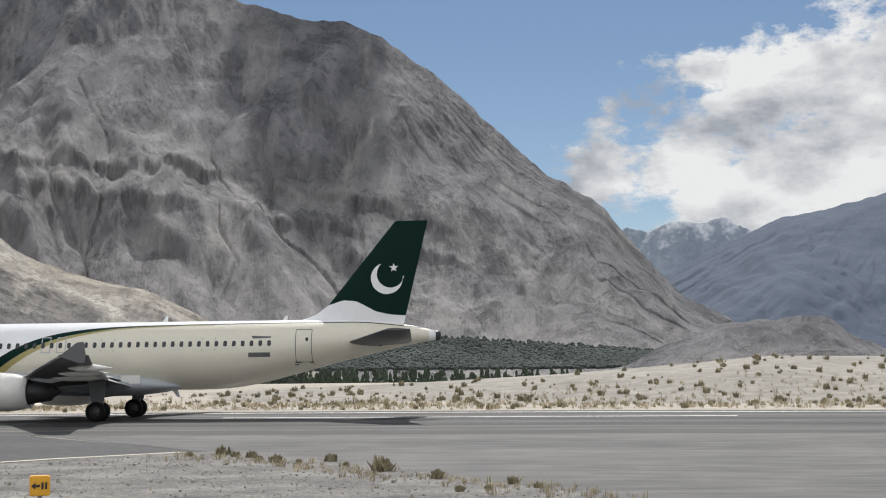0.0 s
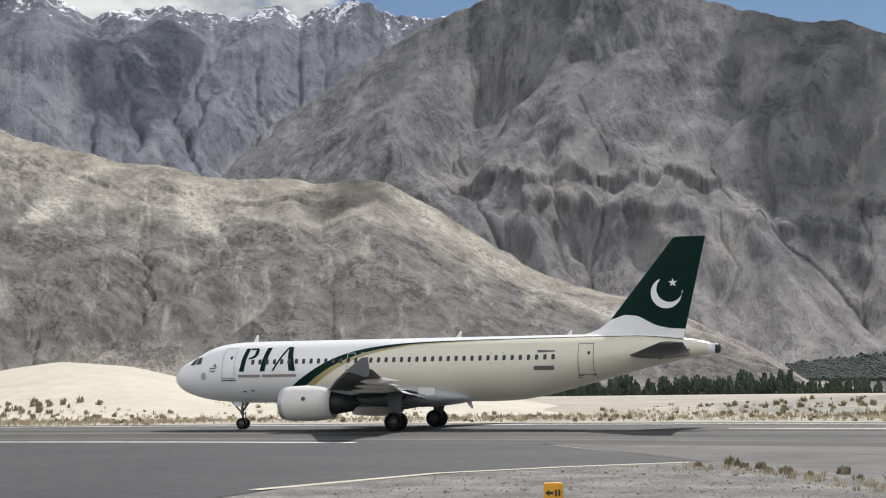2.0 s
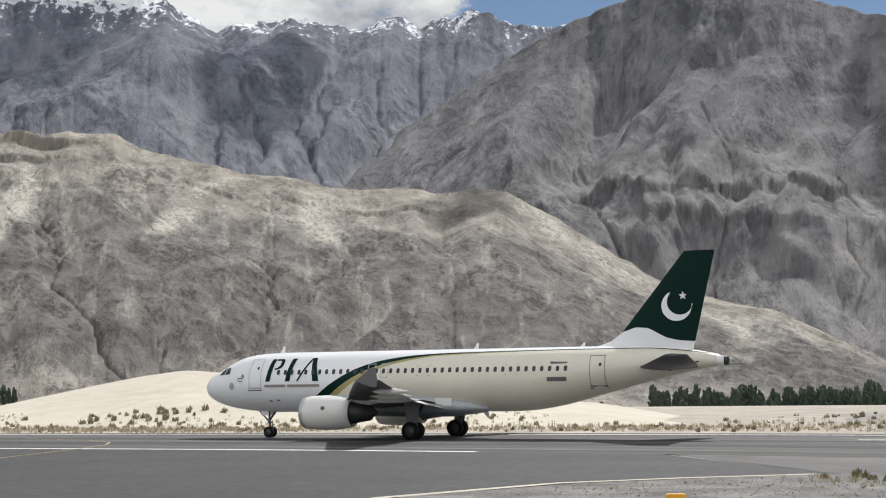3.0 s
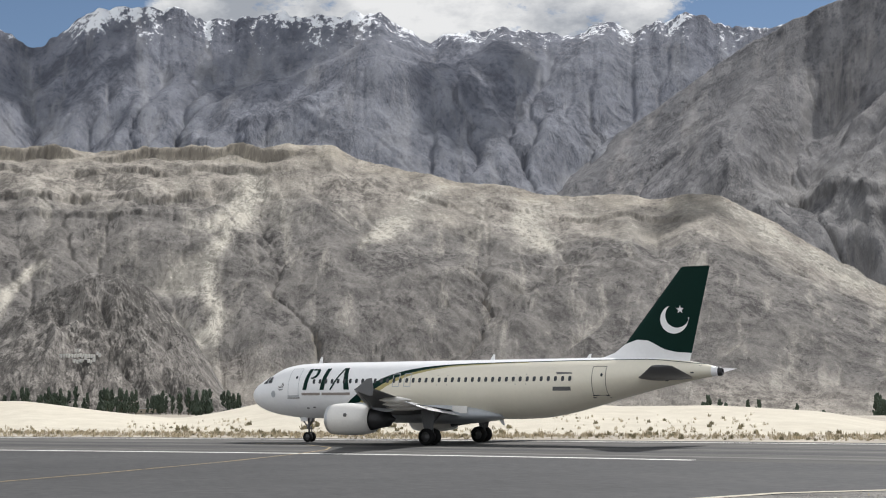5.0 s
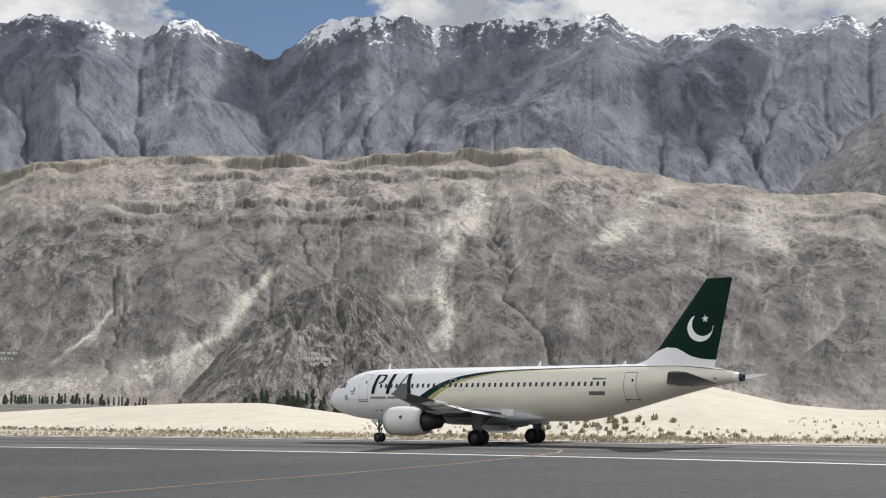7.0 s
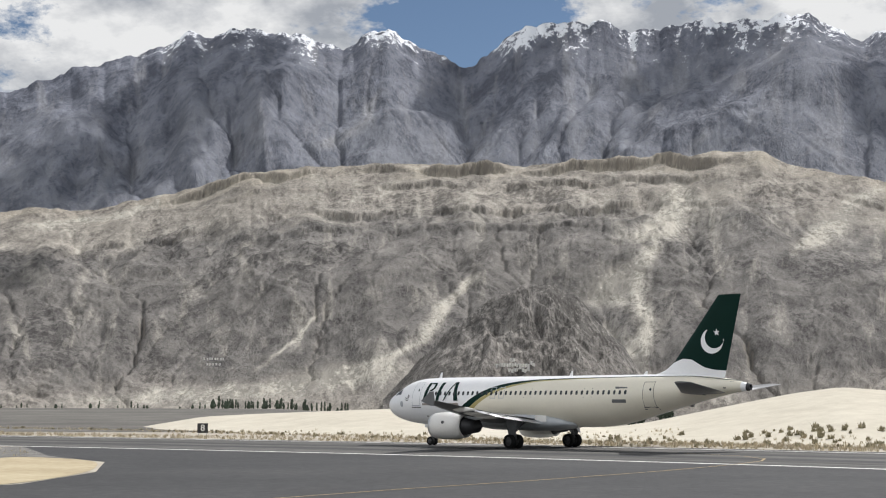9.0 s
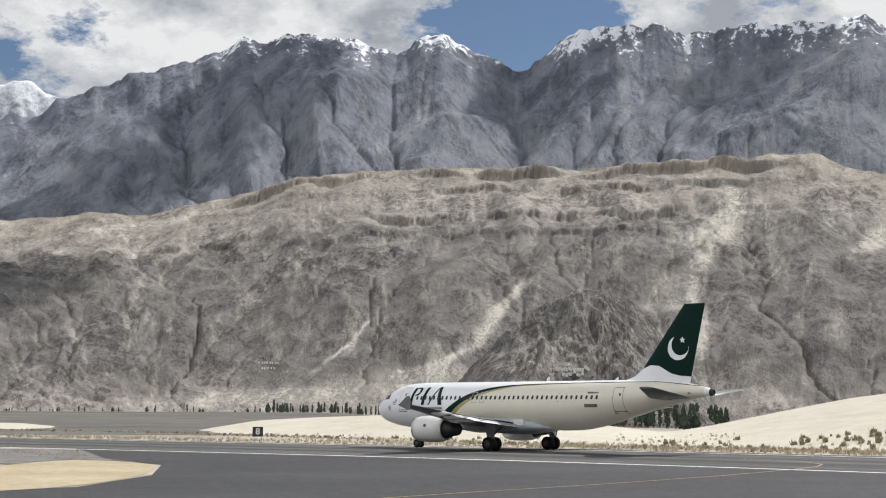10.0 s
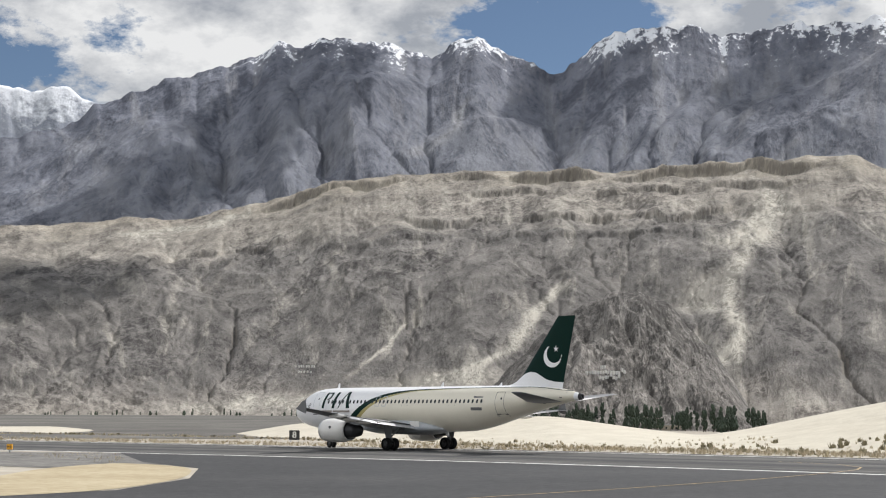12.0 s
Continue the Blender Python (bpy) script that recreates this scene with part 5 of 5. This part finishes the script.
for _ in range(240):
    x, y = rnd.uniform(-22, 0), rnd.uniform(28, 50)
    if x > -3 - (y - 38.6) * 0.85 - 1 or x < -24 + max(0, (y - 46) * 0.8):
        continue
    weeds.append((x, y, 0.04, rnd.uniform(0.05, 0.14)))
for _ in range(200):
    x, y = rnd.uniform(-128, -100), rnd.uniform(30, 42)
    if 0.3 * (x + 124) + y > 42 or y < 33:
        continue
    weeds.append((x, y, 0.04, rnd.uniform(0.06, 0.2)))
clumps("roadside_weeds", weeds, M_GRASS, "sparse dry weeds on the gravel", "weeds", 6, True)


def bush(x, y, s, seed):
    me_spots = [(rnd.uniform(-0.3, 0.3) * s, rnd.uniform(-0.3, 0.3) * s, 0, s * rnd.uniform(0.6, 1.0)) for _ in range(7)]
    ob = clumps("bush", me_spots, M_BUSH, "small dusty green bush on the gravel", "shrub", seed)
    ob["kind"] = "thing"
    ob["group"] = "bushes on the gravel island"
    ob.location = (x, y, 0.04)


for k, (x, y, s) in enumerate(((-16.35, 53.5, 0.42), (-14.9, 51.9, 0.3), (-13.3, 49.4, 0.36), (-11.65, 49.9, 0.36), (-8.95, 45.4, 0.55), (-6.85, 42.4, 0.32), (-14.2, 50.5, 0.22), (-12.4, 48.8, 0.2), (-17.3, 52.6, 0.24), (-10.6, 47.6, 0.18), (-4.5, 40.6, 0.24), (-3.7, 39.4, 0.2), (-15.6, 52.4, 0.25), (-4.9, 38.6, 0.2), (-5.6, 38.2, 0.22))):
    bush(x, y, s, 40 + k)

# forest at the foot of the mountain, far off
blob = bmesh.new()
bmesh.ops.create_icosphere(blob, subdivisions=1, radius=1.0)
for v in blob.verts:
    v.co = v.co * (1 + 0.35 * noise.fractal(v.co * 1.6, 0.8, 2.0, 3)) + Vector((0, 0, 0.6))
blob_mesh = bpy.data.meshes.new("clump")
blob.to_mesh(blob_mesh)
blob.free()
wood = []
for _ in range(14000):
    b = rnd.uniform(-2.5, 15)
    top_e = float(np.interp(b, [-2.5, 4.4, 8, 9.5, 15], [0.08, 0.6, 0.9, 0.85, 0.3])) + rnd.uniform(-0.2, 0.06)
    p = on_range("right_mountain", b, rnd.uniform(-0.25, max(-0.2, top_e)))
    wood.append((p.x, p.y, p.z, rnd.uniform(1.6, 3.4), 0))
# haze over the far trees is mixed into the leaf colour
joined("woodland", [blob_mesh], wood, plain("hazy_conifer_leaf", (0.05, 0.064, 0.057), 0.9, vary=0.35, scale=0.02), "dark green woodland at the mountain's foot", "woods")

# loose stones on the gravel
stones = []
for _ in range(2600):
    x, y = rnd.uniform(-24, 2), rnd.uniform(24, 54)
    if x > -3 - (y - 38.6) * 0.85 - 0.6 or x < -24.5 + max(0, (y - 46) * 0.85):
        continue
    stones.append((x, y, 0.035, rnd.uniform(0.01, 0.035) * (2.0 if rnd.random() < 0.04 else 1.0), 0))
joined("loose_stones", [blob_mesh], stones, plain("pale_stone", (0.3, 0.28, 0.25), 0.9, vary=0.4, scale=2.0), "loose pale stones on the gravel island", "stones")

# ---- signs ----


def taxi_sign(x, y, turn):
    e = thing("taxiway_sign", "yellow taxiway sign box with black arrow and bars", "sign", "", pose(x, y, 0.04, 0, 0, turn))
    part("box", box((0.46, 0.3, 0.46), (0, 0, 0.45), 0.02), M_SIGNY, e)
    part("post", rod((0, 0, -0.02), (0, 0, 0.24), 0.05), M_GREY, e)
    part("base_plate", box((0.3, 0.24, 0.04), (0, 0, 0.02), 0.008), M_GREY, e)
    arrow = bmesh.new()
    arrow.faces.new([arrow.verts.new((x0, -0.156, 0.45 + z0)) for x0, z0 in ((-0.2, 0), (-0.1, 0.08), (-0.1, 0.03), (0.0, 0.03), (0.0, -0.03), (-0.1, -0.03), (-0.1, -0.08))])
    part("arrow", arrow, M_BLACK, e, "black arrow")
    for o in (0.06, 0.14):
        part("letter_bar", box((0.05, 0.008, 0.16), (o, -0.155, 0.45)), M_BLACK, e, "black bar")
    return e


taxi_sign(-14.85, 34.1, 24)
taxi_sign(-131, 35.2, 62)


def marker_sign():
    e = thing("distance_sign", "black runway distance sign with white number", "sign", "", pose(-169, 79.5, 0, 0, 0, 65))
    part("panel", box((1.25, 0.14, 1.15), (0, 0, 0.85), 0.03), M_BLACK, e)
    for o in (-0.45, 0.45):
        part("leg", box((0.08, 0.08, 0.4), (o, 0, 0.15)), M_GREY, e)
    cu = bpy.data.curves.new("number", "FONT")
    cu.body, cu.size, cu.align_x, cu.align_y, cu.extrude, cu.offset = "8", 1.05, "CENTER", "CENTER", 0.004, 0.02
    ob = new("t", cu)
    me = bpy.data.meshes.new_from_object(ob.evaluated_get(bpy.context.evaluated_depsgraph_get()))
    bpy.data.objects.remove(ob)
    me.transform(pose(0, -0.08, 0.86, 90, 0, 0))
    me.materials.append(M_LINE)
    part("number", me, M_LINE, e, "white number 8")


marker_sign()
band("river", [at(b, 1650 + 60 * math.sin(b)) for b in np.linspace(-6, 24, 40)], 380, -16.6, plain("pale_river_silt", (0.5, 0.5, 0.48), 0.5, vary=0.1, scale=0.01), "pale silty river channel")

# ---- far houses and stone writing ----


def house(x, y, w, d, h, z):
    e = thing("house", "small flat-roofed mud house in the far village", "house", "village houses", pose(x, y, z, 0, 0, math.degrees(math.atan2(y, x)) - 90 + rnd.uniform(-20, 20)))
    part("wall", box((w, d, h), (0, 0, h / 2)), M_WALL, e)
    part("roof", box((w + 0.6, d + 0.6, 0.3), (0, 0, h + 0.15)), M_ROOF, e)
    for o in (-0.25, 0.25):
        part("window", box((0.9, 0.1, 1.0), (o * w, -d / 2 - 0.03, h * 0.55)), M_GLASS, e)
    part("door", box((1.0, 0.1, 2.0), (0, -d / 2 - 0.03, 1.0)), M_BARK, e)


for b0, b1, r0, r1, n in ((47.5, 54.5, 960, 1080, 16), (50, 57, 900, 960, 5), (9, 13, 1150, 1250, 4)):
    for _ in range(n):
        x, y = at(rnd.uniform(b0, b1), rnd.uniform(r0, r1))
        house(x, y, rnd.uniform(8, 16), rnd.uniform(6, 9), rnd.uniform(3, 5), ground_z(x, y) - 0.3)


def stone_bars(name, rangename, bearing, elevation, rows, width, label):
    e = None
    for k, (o, ln) in enumerate(rows):
        n = max(2, int(ln / 0.1))
        for i in range(n):
            p = on_range(rangename, bearing - o - i * ln / n, elevation - 0.2 * k)
            if e is None:
                e = thing(name, label, "stone writing", "", Matrix.Translation(p))
            q = p - e.matrix_world.translation
            part("stone_bar", box((width * 0.7, 1.0, 2.4), (q.x, q.y, q.z + 0.8)), M_STONE, e)


stone_bars("hillside_lettering", "boulder_knoll", 54.0, 1.75, ((0.55, 0.25), (0.0, 1.5), (0.5, 0.8)), 2.2, "white stone lettering as bars on the rocky hillside")
stone_bars("slope_lettering", "eroded_hill", 64.8, 1.75, ((0.0, 0.8), (0.1, 0.6)), 2.4, "pale stone lettering as bars on the shaded slope")


def motions():
    walk(plane, [(t, pose(x, y, 0.04, 0, 0, rz)) for t, x, y, rz in TAXI])
    steps = [k / 15 for k in range(181)]
    ts = [q[0] for q in TAXI]
    way = np.concatenate([[0], np.cumsum([math.hypot(b[1] - a[1], b[2] - a[2]) for a, b in zip(TAXI, TAXI[1:])])])
    for ob, r in WHEELS:
        x, y, z = ob.location
        walk(ob, [(t, pose(x, y, z, 0, -math.degrees(np.interp(t, ts, way) / r), 0)) for t in steps])


motions()
